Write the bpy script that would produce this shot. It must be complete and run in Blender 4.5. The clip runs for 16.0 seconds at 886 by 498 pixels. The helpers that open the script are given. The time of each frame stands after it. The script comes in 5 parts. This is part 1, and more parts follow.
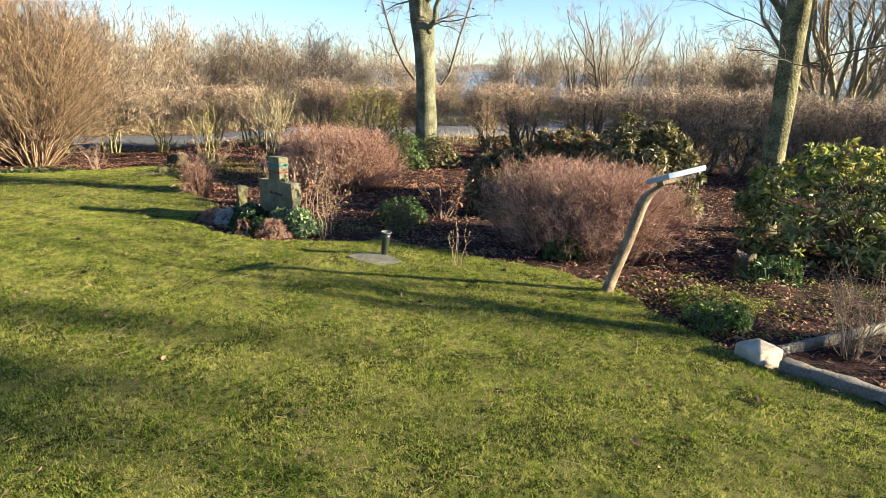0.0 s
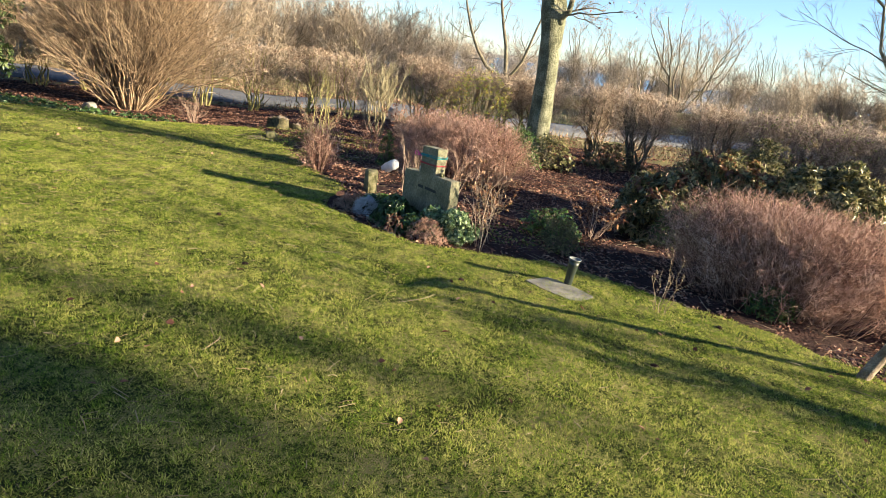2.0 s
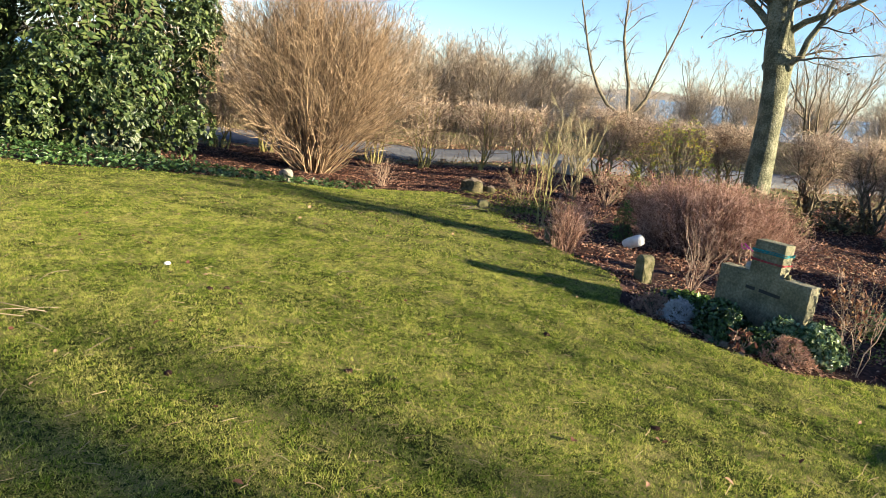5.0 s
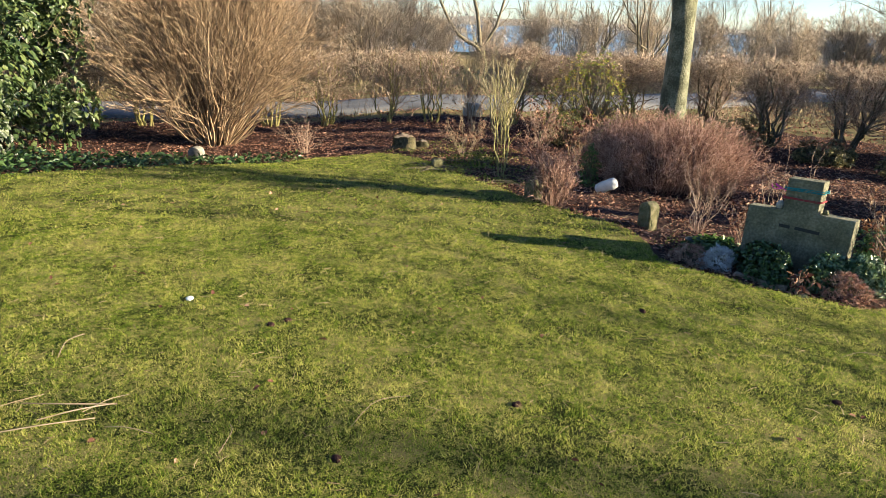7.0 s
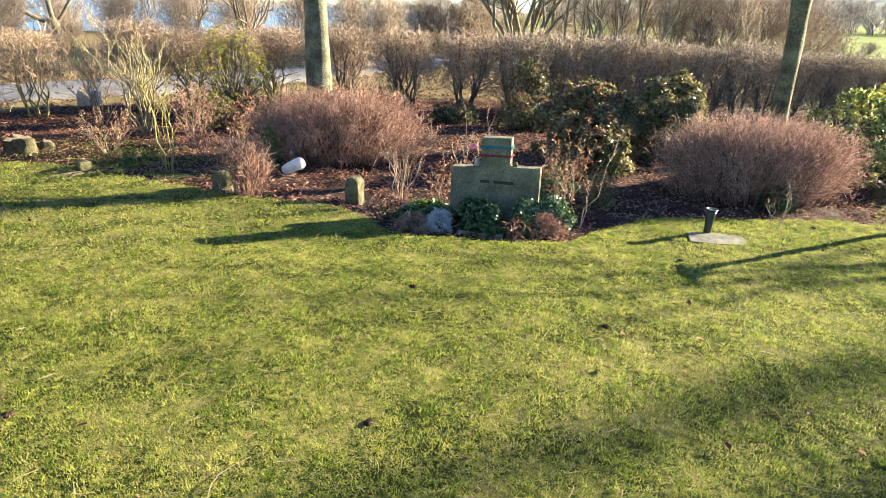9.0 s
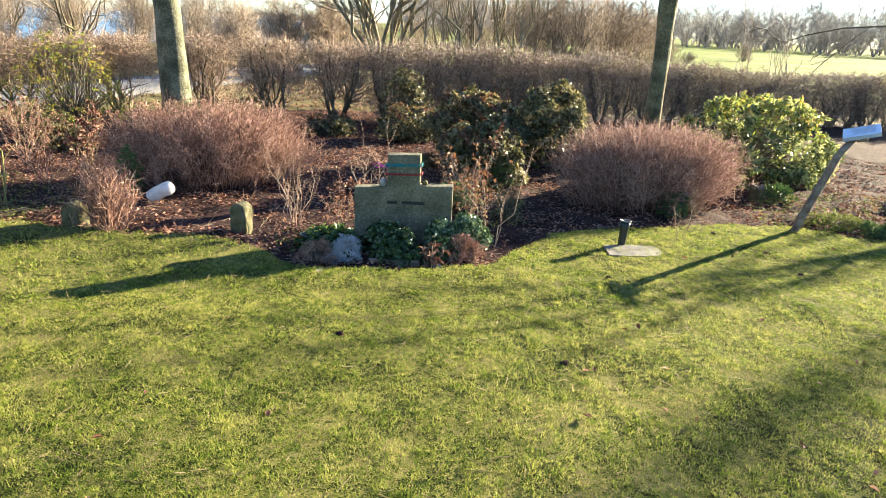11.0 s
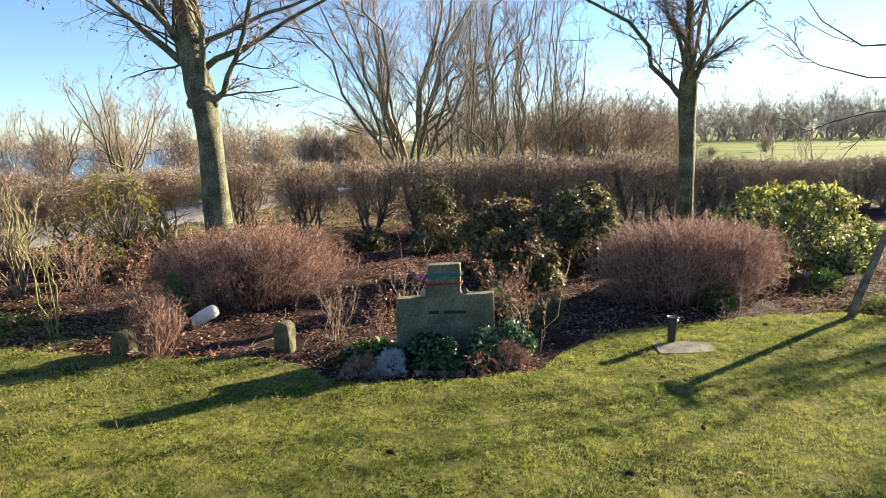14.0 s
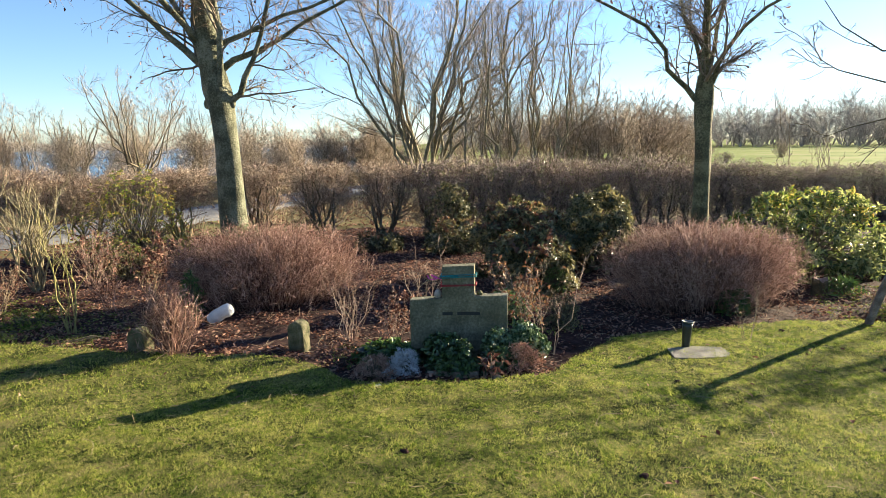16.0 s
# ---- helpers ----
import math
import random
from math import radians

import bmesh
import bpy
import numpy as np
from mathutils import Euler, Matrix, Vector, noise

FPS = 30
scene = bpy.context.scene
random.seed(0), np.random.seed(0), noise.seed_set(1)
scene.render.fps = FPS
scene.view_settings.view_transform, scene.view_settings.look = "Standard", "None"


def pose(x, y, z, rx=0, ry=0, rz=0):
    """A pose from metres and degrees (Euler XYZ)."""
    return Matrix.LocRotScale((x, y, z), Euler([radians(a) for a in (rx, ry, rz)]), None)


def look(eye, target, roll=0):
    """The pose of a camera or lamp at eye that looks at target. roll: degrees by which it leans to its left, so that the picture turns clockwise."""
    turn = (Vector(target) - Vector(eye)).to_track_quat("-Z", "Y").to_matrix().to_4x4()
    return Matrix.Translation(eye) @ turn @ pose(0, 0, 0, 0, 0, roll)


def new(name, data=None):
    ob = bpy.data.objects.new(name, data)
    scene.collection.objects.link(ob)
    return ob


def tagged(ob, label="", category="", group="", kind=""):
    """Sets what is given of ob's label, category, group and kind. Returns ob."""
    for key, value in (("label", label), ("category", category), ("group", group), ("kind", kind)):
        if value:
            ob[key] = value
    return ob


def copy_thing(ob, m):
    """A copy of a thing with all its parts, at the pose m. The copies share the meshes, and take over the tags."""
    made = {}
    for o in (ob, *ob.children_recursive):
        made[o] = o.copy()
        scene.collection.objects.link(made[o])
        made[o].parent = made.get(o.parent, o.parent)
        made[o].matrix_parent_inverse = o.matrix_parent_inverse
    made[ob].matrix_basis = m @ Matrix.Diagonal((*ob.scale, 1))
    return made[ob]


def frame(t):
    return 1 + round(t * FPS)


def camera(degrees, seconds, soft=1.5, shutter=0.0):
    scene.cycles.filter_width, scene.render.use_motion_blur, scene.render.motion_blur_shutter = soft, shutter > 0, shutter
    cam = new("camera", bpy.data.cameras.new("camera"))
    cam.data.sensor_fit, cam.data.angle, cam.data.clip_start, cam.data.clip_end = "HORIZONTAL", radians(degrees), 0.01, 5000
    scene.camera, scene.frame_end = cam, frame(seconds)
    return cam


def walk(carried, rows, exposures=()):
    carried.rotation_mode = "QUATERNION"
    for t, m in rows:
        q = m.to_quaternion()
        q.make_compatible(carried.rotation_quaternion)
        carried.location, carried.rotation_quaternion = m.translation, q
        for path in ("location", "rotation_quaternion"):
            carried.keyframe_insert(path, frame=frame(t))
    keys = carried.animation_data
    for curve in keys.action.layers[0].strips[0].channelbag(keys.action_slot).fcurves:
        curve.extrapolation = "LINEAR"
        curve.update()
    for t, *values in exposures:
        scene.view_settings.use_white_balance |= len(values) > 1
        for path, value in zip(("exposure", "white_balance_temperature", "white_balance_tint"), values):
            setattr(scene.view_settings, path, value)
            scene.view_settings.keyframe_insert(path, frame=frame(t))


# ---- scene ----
SUN, SKY = 5.0, 0.053
GRASS_NEAR, GRASS_FAR = 1800000, 420000
EXPOSURES = [(0.0, 2.14), (1.5, 2.25), (2.5, 2.2), (3.5, 2.08), (4.5, 2.18), (7.0, 2.15), (8.0, 2.34), (8.4, 2.27), (9.0, 2.84), (12.5, 2.68), (13.5, 2.2), (16.0, 2.15)]
cam = camera(69.3, 16.0, 0.85)
PATH = [
    (0, (0.653, 0.328, 1.472), (0.614, 2.253, 0.932), 0.9),
    (0.5, (0.295, 0.47, 1.44), (0.246, 2.385, 0.866), 5.5),
    (1, (0.031, 0.732, 1.447), (-0.086, 2.63, 0.828), 3.9),
    (1.5, (-0.361, 0.979, 1.435), (-0.579, 2.873, 0.833), 5.1),
    (2, (-0.753, 1.18, 1.447), (-0.883, 3.085, 0.853), 8.4),
    (2.5, (-1.144, 1.312, 1.445), (-1.435, 3.199, 0.85), 2.8),
    (3, (-1.536, 1.551, 1.484), (-1.998, 3.422, 0.951), 3.5),
    (3.5, (-1.908, 1.694, 1.509), (-2.322, 3.584, 1.006), 3.0),
    (4, (-2.326, 1.912, 1.501), (-2.965, 3.738, 0.994), -1.1),
    (4.5, (-2.595, 1.942, 1.515), (-3.186, 3.786, 1.016), 3.6),
    (7, (-4.499, 2.396, 1.617), (-4.492, 4.28, 0.946), 2.2),
    (7.5, (-4.826, 2.457, 1.681), (-4.956, 4.337, 1.011), 1.6),
    (8, (-5.072, 2.518, 1.694), (-4.705, 4.386, 1.08), 4.1),
    (8.5, (-5.191, 2.684, 1.665), (-4.422, 4.408, 1.005), 4.0),
    (9, (-5.174, 2.967, 1.571), (-4.129, 4.523, 0.872), 2.2),
    (9.5, (-5.161, 3.192, 1.557), (-3.96, 4.631, 0.857), 3.6),
    (12, (-5.169, 3.768, 1.515), (-3.761, 5.034, 0.869), 2.1),
    (12.5, (-5.149, 3.761, 1.515), (-3.75, 5.054, 0.906), 1.4),
    (13, (-5.146, 3.757, 1.523), (-3.782, 5.138, 1.04), -0.2),
    (13.5, (-5.172, 3.74, 1.533), (-3.818, 5.16, 1.144), -1.9),
    (14, (-5.201, 3.717, 1.532), (-3.845, 5.148, 1.197), -1.3),
    (14.5, (-5.213, 3.707, 1.55), (-3.863, 5.146, 1.223), -1.2),
    (15, (-5.212, 3.697, 1.536), (-3.874, 5.15, 1.22), -1.1),
    (15.5, (-5.221, 3.709, 1.533), (-3.89, 5.167, 1.216), -0.6),
    (16, (-5.229, 3.719, 1.523), (-3.899, 5.177, 1.197), -0.8),
]
walk(cam, [(t, look(eye, target, roll)) for t, eye, target, roll in PATH], EXPOSURES)

# ---- light: low winter sun from the east, clear sky ----
SUN_DIR = Vector((0.986, -0.164, 0.0)).normalized()
SUN_ELEV = radians(15.6)
SUN_AZ = math.atan2(SUN_DIR.x, SUN_DIR.y)
world = bpy.data.worlds.new("clear_winter_sky")
scene.world = world
world.use_nodes = True
wn, wl = world.node_tree.nodes, world.node_tree.links
sky = wn.new("ShaderNodeTexSky")
sky.sky_type = "NISHITA"
sky.sun_disc = False
sky.sun_elevation = SUN_ELEV
sky.sun_rotation = SUN_AZ
sky.altitude = 0
sky.air_density = 0.85
sky.dust_density = 0.12
sky.ozone_density = 2.6
cool = wn.new("ShaderNodeMix")
cool.data_type, cool.blend_type = "RGBA", "MULTIPLY"
cool.inputs[0].default_value = 1.0
cool.inputs[7].default_value = (0.89, 0.965, 1.08, 1.0)
wl.new(sky.outputs[0], cool.inputs[6])
wl.new(cool.outputs[2], wn["Background"].inputs[0])
wn["Background"].inputs[1].default_value = SKY
sun_data = bpy.data.lights.new("sun", "SUN")
sun_data.energy = SUN
sun_data.angle = radians(0.53)
sun_data.color = (1.0, 0.85, 0.59)
sun = new("sun", sun_data)
to_sun = Vector((SUN_DIR.x * math.cos(SUN_ELEV), SUN_DIR.y * math.cos(SUN_ELEV), math.sin(SUN_ELEV)))
sun.matrix_world = look((20, -5, 12), Vector((20, -5, 12)) - to_sun)
# ---- materials ----
def rgb(c):
    return (*c, 1.0)


def surface(name, colors, scale=8.0, rough=0.8, bump=0.3, bump_scale=60.0, per="", leafy=0.0, spread=0.0, metal=0.0, coat=0.0, fine=0.35, detail=6.0, spec=0.5, grain=0.0, gain=1.0):
    """A procedural surface: a large and a fine variation between the colours, relief, and, for the pieces of a heap,
    a shade of their own (per: island or object). leafy: how much light goes through a leaf."""
    m = bpy.data.materials.new(name)
    m.use_nodes = True
    nd, ln = m.node_tree.nodes, m.node_tree.links
    bsdf = nd["Principled BSDF"]
    co = nd.new("ShaderNodeTexCoord")
    big = nd.new("ShaderNodeTexNoise")
    big.inputs["Scale"].default_value, big.inputs["Detail"].default_value = scale, detail
    small = nd.new("ShaderNodeTexNoise")
    small.inputs["Scale"].default_value, small.inputs["Detail"].default_value = scale * 9.0, 3.0
    ln.new(co.outputs["Object"], big.inputs["Vector"])
    ln.new(co.outputs["Object"], small.inputs["Vector"])
    mixer = nd.new("ShaderNodeMath")
    mixer.operation = "MULTIPLY_ADD"
    mixer.inputs[1].default_value = fine
    sub = nd.new("ShaderNodeMath")
    sub.operation = "SUBTRACT"
    sub.inputs[1].default_value = 0.5
    ln.new(small.outputs["Fac"], sub.inputs[0])
    ln.new(sub.outputs[0], mixer.inputs[0])
    ln.new(big.outputs["Fac"], mixer.inputs[2])
    value = mixer.outputs[0]
    if gain != 1.0:
        stretch = nd.new("ShaderNodeMath")
        stretch.operation = "MULTIPLY_ADD"
        stretch.inputs[1].default_value, stretch.inputs[2].default_value = gain, 0.5 - gain / 2
        ln.new(big.outputs["Fac"], stretch.inputs[0])
        ln.new(stretch.outputs[0], mixer.inputs[2])
    if grain:
        dust = nd.new("ShaderNodeTexNoise")
        dust.inputs["Scale"].default_value, dust.inputs["Detail"].default_value = scale * 42.0, 2.0
        ln.new(co.outputs["Object"], dust.inputs["Vector"])
        mid = nd.new("ShaderNodeMath")
        mid.operation = "SUBTRACT"
        mid.inputs[1].default_value = 0.5
        ln.new(dust.outputs["Fac"], mid.inputs[0])
        extra = nd.new("ShaderNodeMath")
        extra.operation = "MULTIPLY_ADD"
        extra.inputs[1].default_value = grain
        ln.new(mid.outputs[0], extra.inputs[0])
        ln.new(value, extra.inputs[2])
        value = extra.outputs[0]
    if per:
        src = nd.new("ShaderNodeNewGeometry").outputs["Random Per Island"] if per == "island" else nd.new("ShaderNodeObjectInfo").outputs["Random"]
        add = nd.new("ShaderNodeMath")
        add.operation = "MULTIPLY_ADD"
        add.inputs[1].default_value = spread or 0.6
        off = nd.new("ShaderNodeMath")
        off.operation = "SUBTRACT"
        off.inputs[1].default_value = 0.5
        ln.new(src, off.inputs[0])
        ln.new(off.outputs[0], add.inputs[0])
        ln.new(value, add.inputs[2])
        value = add.outputs[0]
    ramp = nd.new("ShaderNodeValToRGB")
    els = ramp.color_ramp.elements
    n = len(colors)
    els[0].position, els[0].color = 0.28, rgb(colors[0])
    els[1].position, els[1].color = 0.72, rgb(colors[-1])
    for i, c in enumerate(colors[1:-1], 1):
        e = els.new(0.28 + 0.44 * i / (n - 1))
        e.color = rgb(c)
    ln.new(value, ramp.inputs["Fac"])
    ln.new(ramp.outputs["Color"], bsdf.inputs["Base Color"])
    bsdf.inputs["Roughness"].default_value = rough
    bsdf.inputs["Metallic"].default_value = metal
    bsdf.inputs["Coat Weight"].default_value = coat
    bsdf.inputs["Specular IOR Level"].default_value = spec
    if bump:
        relief = nd.new("ShaderNodeTexNoise")
        relief.inputs["Scale"].default_value, relief.inputs["Detail"].default_value = bump_scale, 5.0
        ln.new(co.outputs["Object"], relief.inputs["Vector"])
        bp = nd.new("ShaderNodeBump")
        bp.inputs["Strength"].default_value, bp.inputs["Distance"].default_value = bump, 0.02
        ln.new(relief.outputs["Fac"], bp.inputs["Height"])
        ln.new(bp.outputs["Normal"], bsdf.inputs["Normal"])
    if leafy:
        tr = nd.new("ShaderNodeBsdfTranslucent")
        ln.new(ramp.outputs["Color"], tr.inputs["Color"])
        mx = nd.new("ShaderNodeMixShader")
        mx.inputs[0].default_value = leafy
        ln.new(bsdf.outputs[0], mx.inputs[1])
        ln.new(tr.outputs[0], mx.inputs[2])
        ln.new(mx.outputs[0], nd["Material Output"].inputs["Surface"])
    return m


GRASS = surface("grass_blades", [(0.09, 0.15, 0.016), (0.20, 0.275, 0.032), (0.36, 0.40, 0.068), (0.46, 0.44, 0.14)], 2.2, 0.7, 0, per="island", spread=0.62, leafy=0.5, fine=1.3, spec=0.12, gain=0.9)
# ground colour kept dark so gaps between grass tufts read as shaded
TURF = surface("turf", [(0.012, 0.018, 0.004), (0.052, 0.069, 0.012), (0.135, 0.148, 0.031), (0.19, 0.16, 0.068)], 3.4, 0.95, 1.0, 130, fine=1.1, detail=8, grain=1.6, spec=0.1, gain=1.2)
SOIL = surface("bed_soil", [(0.019, 0.010, 0.009), (0.038, 0.020, 0.017), (0.08, 0.043, 0.035)], 3.0, 0.95, 1.0, 45, fine=0.9, spec=0.12)
LITTER = surface("dead_leaves", [(0.08, 0.033, 0.024), (0.215, 0.10, 0.068), (0.39, 0.23, 0.165)], 3, 0.8, 0, per="island", spread=1.0, leafy=0.2, spec=0.2)
MEADOW = surface("rough_meadow", [(0.085, 0.075, 0.032), (0.15, 0.125, 0.06), (0.12, 0.135, 0.04)], 0.12, 0.95, 0.6, 12, fine=0.6, spec=0.08)
FIELD = surface("pasture", [(0.10, 0.15, 0.03), (0.17, 0.21, 0.05), (0.22, 0.22, 0.09)], 0.06, 0.95, 0.4, 6, fine=0.7, spec=0.05)
ASPHALT = surface("road_asphalt", [(0.075, 0.078, 0.085), (0.11, 0.112, 0.12), (0.15, 0.15, 0.155)], 1.2, 0.85, 0.4, 160, fine=0.8)
SANDSTONE = surface("green_grey_sandstone", [(0.092, 0.092, 0.053), (0.155, 0.147, 0.09), (0.245, 0.225, 0.15)], 5.0, 0.9, 0.7, 120, fine=0.9, gain=1.25)
MOSSY = surface("mossy_stone", [(0.055, 0.06, 0.018), (0.12, 0.11, 0.05), (0.21, 0.185, 0.11)], 12.0, 0.9, 0.7, 80, fine=0.7)
PALE_STONE = surface("pale_stone", [(0.27, 0.245, 0.20), (0.39, 0.36, 0.30), (0.50, 0.465, 0.395)], 10.0, 0.9, 0.25, 90)
GREY_SLAB = surface("grey_slab", [(0.11, 0.105, 0.085), (0.18, 0.17, 0.145), (0.27, 0.25, 0.22)], 9.0, 0.9, 0.6, 110)
STUMP_BARK = surface("mossy_stump_bark", [(0.028, 0.028, 0.012), (0.07, 0.06, 0.028), (0.135, 0.115, 0.06)], 14.0, 0.95, 0.9, 60, fine=0.9)
INSCRIPTION = surface("dark_lettering", [(0.02, 0.02, 0.02), (0.035, 0.035, 0.03)], 30, 0.8, 0)
BARK = surface("green_grey_bark", [(0.062, 0.064, 0.036), (0.12, 0.122, 0.072), (0.215, 0.21, 0.145)], 4.0, 0.95, 1.0, 34, fine=1.1, gain=1.3)
BARK_DARK = surface("dark_bark", [(0.065, 0.054, 0.034), (0.125, 0.105, 0.068), (0.21, 0.175, 0.115)], 4.0, 0.95, 0.8, 40, fine=0.9)
MOSSY_BARK = surface("mossy_green_bark", [(0.05, 0.048, 0.022), (0.115, 0.11, 0.05), (0.205, 0.19, 0.10)], 5.0, 0.95, 0.9, 36, fine=1.1, gain=1.2)
LIMB_BARK = surface("limb_bark", [(0.10, 0.078, 0.052), (0.17, 0.135, 0.092), (0.25, 0.205, 0.145)], 3.0, 0.9, 0.5, 40, per="island", spread=0.5)
TWIG = surface("grey_brown_twigs", [(0.10, 0.075, 0.05), (0.17, 0.13, 0.09), (0.26, 0.20, 0.14)], 2.0, 0.85, 0, per="island", spread=0.7)
HEDGE_TWIG = surface("hedge_twigs", [(0.15, 0.10, 0.07), (0.29, 0.205, 0.145), (0.47, 0.365, 0.27)], 2.0, 0.8, 0, per="island", spread=0.9)
HEDGE_DARK = surface("dark_hedge_twigs", [(0.125, 0.082, 0.066), (0.25, 0.172, 0.135), (0.46, 0.36, 0.285)], 2.0, 0.75, 0, per="island", spread=0.95)
RED_TWIG = surface("red_brown_twigs", [(0.17, 0.078, 0.054), (0.375, 0.198, 0.137), (0.6, 0.4, 0.31)], 2.5, 0.75, 0, per="island", spread=0.9)
GOLD_TWIG = surface("golden_brown_twigs", [(0.10, 0.065, 0.038), (0.24, 0.16, 0.095), (0.37, 0.265, 0.17)], 1.5, 0.75, 0, per="island", spread=0.85)
# red twig colour darkened to hold the shade low inside the mounds
SHADED_STEM = surface("shaded_red_stems", [(0.098, 0.05, 0.037), (0.22, 0.118, 0.084), (0.38, 0.235, 0.175)], 2.5, 0.8, 0, per="island", spread=0.9)
PALE_TWIG = surface("pale_twigs", [(0.16, 0.11, 0.068), (0.25, 0.185, 0.12), (0.36, 0.28, 0.19)], 3, 0.8, 0, per="island", spread=0.7)
# pale bark of the open shrub; on the far trees it paints sunlight
PALE_LIT_BARK = surface("pale_or_sunlit_tan_bark", [(0.14, 0.115, 0.06), (0.235, 0.20, 0.115), (0.33, 0.29, 0.19)], 6, 0.9, 0.4, 60, fine=0.8)
DRY_STEM = surface("dry_pinkish_stems", [(0.16, 0.10, 0.073), (0.275, 0.185, 0.137), (0.40, 0.29, 0.22)], 3, 0.8, 0, per="island", spread=0.7)
ORANGE_LEAF = surface("withered_orange_leaves", [(0.11, 0.045, 0.022), (0.23, 0.105, 0.05), (0.34, 0.19, 0.10)], 4, 0.6, 0, per="island", spread=0.8, leafy=0.3)
MOSS_BARK = surface("yellow_green_bark", [(0.16, 0.14, 0.045), (0.26, 0.235, 0.08), (0.33, 0.28, 0.13)], 6, 0.9, 0.5, 60, fine=0.8)
FAR_TWIG = surface("far_twigs", [(0.21, 0.16, 0.115), (0.32, 0.25, 0.185), (0.43, 0.35, 0.27)], 0.1, 0.9, 0, per="island", spread=0.7)
HOLLY = surface("holly_leaves", [(0.021, 0.041, 0.014), (0.044, 0.076, 0.023), (0.095, 0.125, 0.042)], 1.5, 0.42, 0, per="island", spread=0.85, leafy=0.15)
LAUREL = surface("laurel_leaves", [(0.085, 0.115, 0.036), (0.23, 0.27, 0.085), (0.43, 0.45, 0.18)], 2, 0.27, 0, per="island", spread=0.95, leafy=0.48, spec=0.6)
RHODO = surface("rhododendron_leaves", [(0.055, 0.062, 0.024), (0.15, 0.15, 0.055), (0.31, 0.265, 0.125)], 2, 0.36, 0, per="island", spread=0.95, leafy=0.32, spec=0.5)
LAUREL_YELLOW = surface("yellow_green_leaves", [(0.14, 0.20, 0.03), (0.29, 0.36, 0.055), (0.46, 0.48, 0.085), (0.50, 0.36, 0.09)], 2, 0.35, 0, per="island", spread=0.85, leafy=0.5)
IVY = surface("ivy_leaves", [(0.016, 0.04, 0.012), (0.035, 0.075, 0.02), (0.075, 0.13, 0.04)], 5, 0.35, 0, per="island", spread=0.8, leafy=0.12)
VARIEGATED = surface("pale_edged_ivy_leaves", [(0.045, 0.09, 0.03), (0.12, 0.18, 0.065), (0.30, 0.37, 0.19)], 5, 0.35, 0, per="island", spread=0.95, leafy=0.15)
GREEN_TUFT = surface("fresh_green_leaves", [(0.03, 0.07, 0.018), (0.07, 0.14, 0.03), (0.14, 0.22, 0.05)], 5, 0.5, 0, per="island", spread=0.7, leafy=0.2)
WEED = surface("mossy_weeds", [(0.065, 0.10, 0.017), (0.17, 0.21, 0.037), (0.31, 0.33, 0.075)], 4, 0.6, 0, per="island", spread=0.8, leafy=0.25, spec=0.2)
SILVER = surface("silver_leaves", [(0.42, 0.45, 0.47), (0.56, 0.58, 0.60), (0.68, 0.70, 0.70)], 8, 0.8, 0, per="island", spread=0.6)
RUSTY = surface("rusty_leaves", [(0.11, 0.045, 0.026), (0.20, 0.09, 0.048), (0.28, 0.16, 0.075)], 5, 0.5, 0, per="island", spread=0.8, leafy=0.3)
HEATHER = surface("faded_heather", [(0.28, 0.155, 0.11), (0.43, 0.255, 0.185), (0.56, 0.38, 0.29)], 8, 0.9, 0, per="island", spread=0.7)
REED = surface("dry_reed", [(0.15, 0.11, 0.06), (0.24, 0.18, 0.10), (0.33, 0.26, 0.155)], 0.5, 0.9, 0, per="island", spread=0.7)
OLD_WOOD = surface("weathered_wood", [(0.12, 0.085, 0.055), (0.21, 0.155, 0.105), (0.33, 0.265, 0.195)], 14, 0.85, 0.8, 70, fine=0.9)
GREY_WOOD = surface("silvered_wood", [(0.09, 0.08, 0.068), (0.16, 0.145, 0.12), (0.25, 0.23, 0.20)], 10, 0.85, 0.5, 70, fine=0.8)
DARK_METAL = surface("dark_green_plastic", [(0.012, 0.018, 0.013), (0.022, 0.03, 0.022)], 12, 0.4, 0.1, 90)
# the sky's blue reflection is put into the panel's base colour
SKY_PANEL = surface("sky_tinted_panel", [(0.30, 0.36, 0.45), (0.40, 0.46, 0.55)], 6, 0.15, 0, coat=0.5)
PANEL_PRINT = surface("panel_print", [(0.16, 0.18, 0.20), (0.22, 0.24, 0.26)], 20, 0.4, 0)
METAL = surface("dull_steel", [(0.10, 0.105, 0.10), (0.17, 0.175, 0.17)], 20, 0.5, 0.1, 120, metal=0.3)
PLASTIC = surface("milky_plastic", [(0.62, 0.63, 0.64), (0.74, 0.75, 0.76), (0.82, 0.83, 0.83)], 14, 0.25, 0.5, 40, leafy=0.3)
TEAL = surface("teal_yarn", [(0.01, 0.14, 0.16), (0.02, 0.22, 0.24)], 60, 0.9, 0.3, 300)
CRIMSON = surface("red_yarn", [(0.22, 0.02, 0.03), (0.34, 0.04, 0.05)], 60, 0.9, 0.3, 300)
PINK = surface("pink_yarn", [(0.55, 0.03, 0.30), (0.70, 0.06, 0.42)], 60, 0.9, 0.3, 300)
FOIL = surface("crumpled_foil", [(0.65, 0.66, 0.68), (0.80, 0.81, 0.83)], 60, 0.4, 0.8, 90)
# pale greyish twigs: the distance haze is put into the colour
HAZY_WOOD = surface("hazy_far_wood_twigs", [(0.19, 0.17, 0.16), (0.26, 0.235, 0.215), (0.33, 0.30, 0.275)], 0.1, 0.9, 0, per="island", spread=0.6)
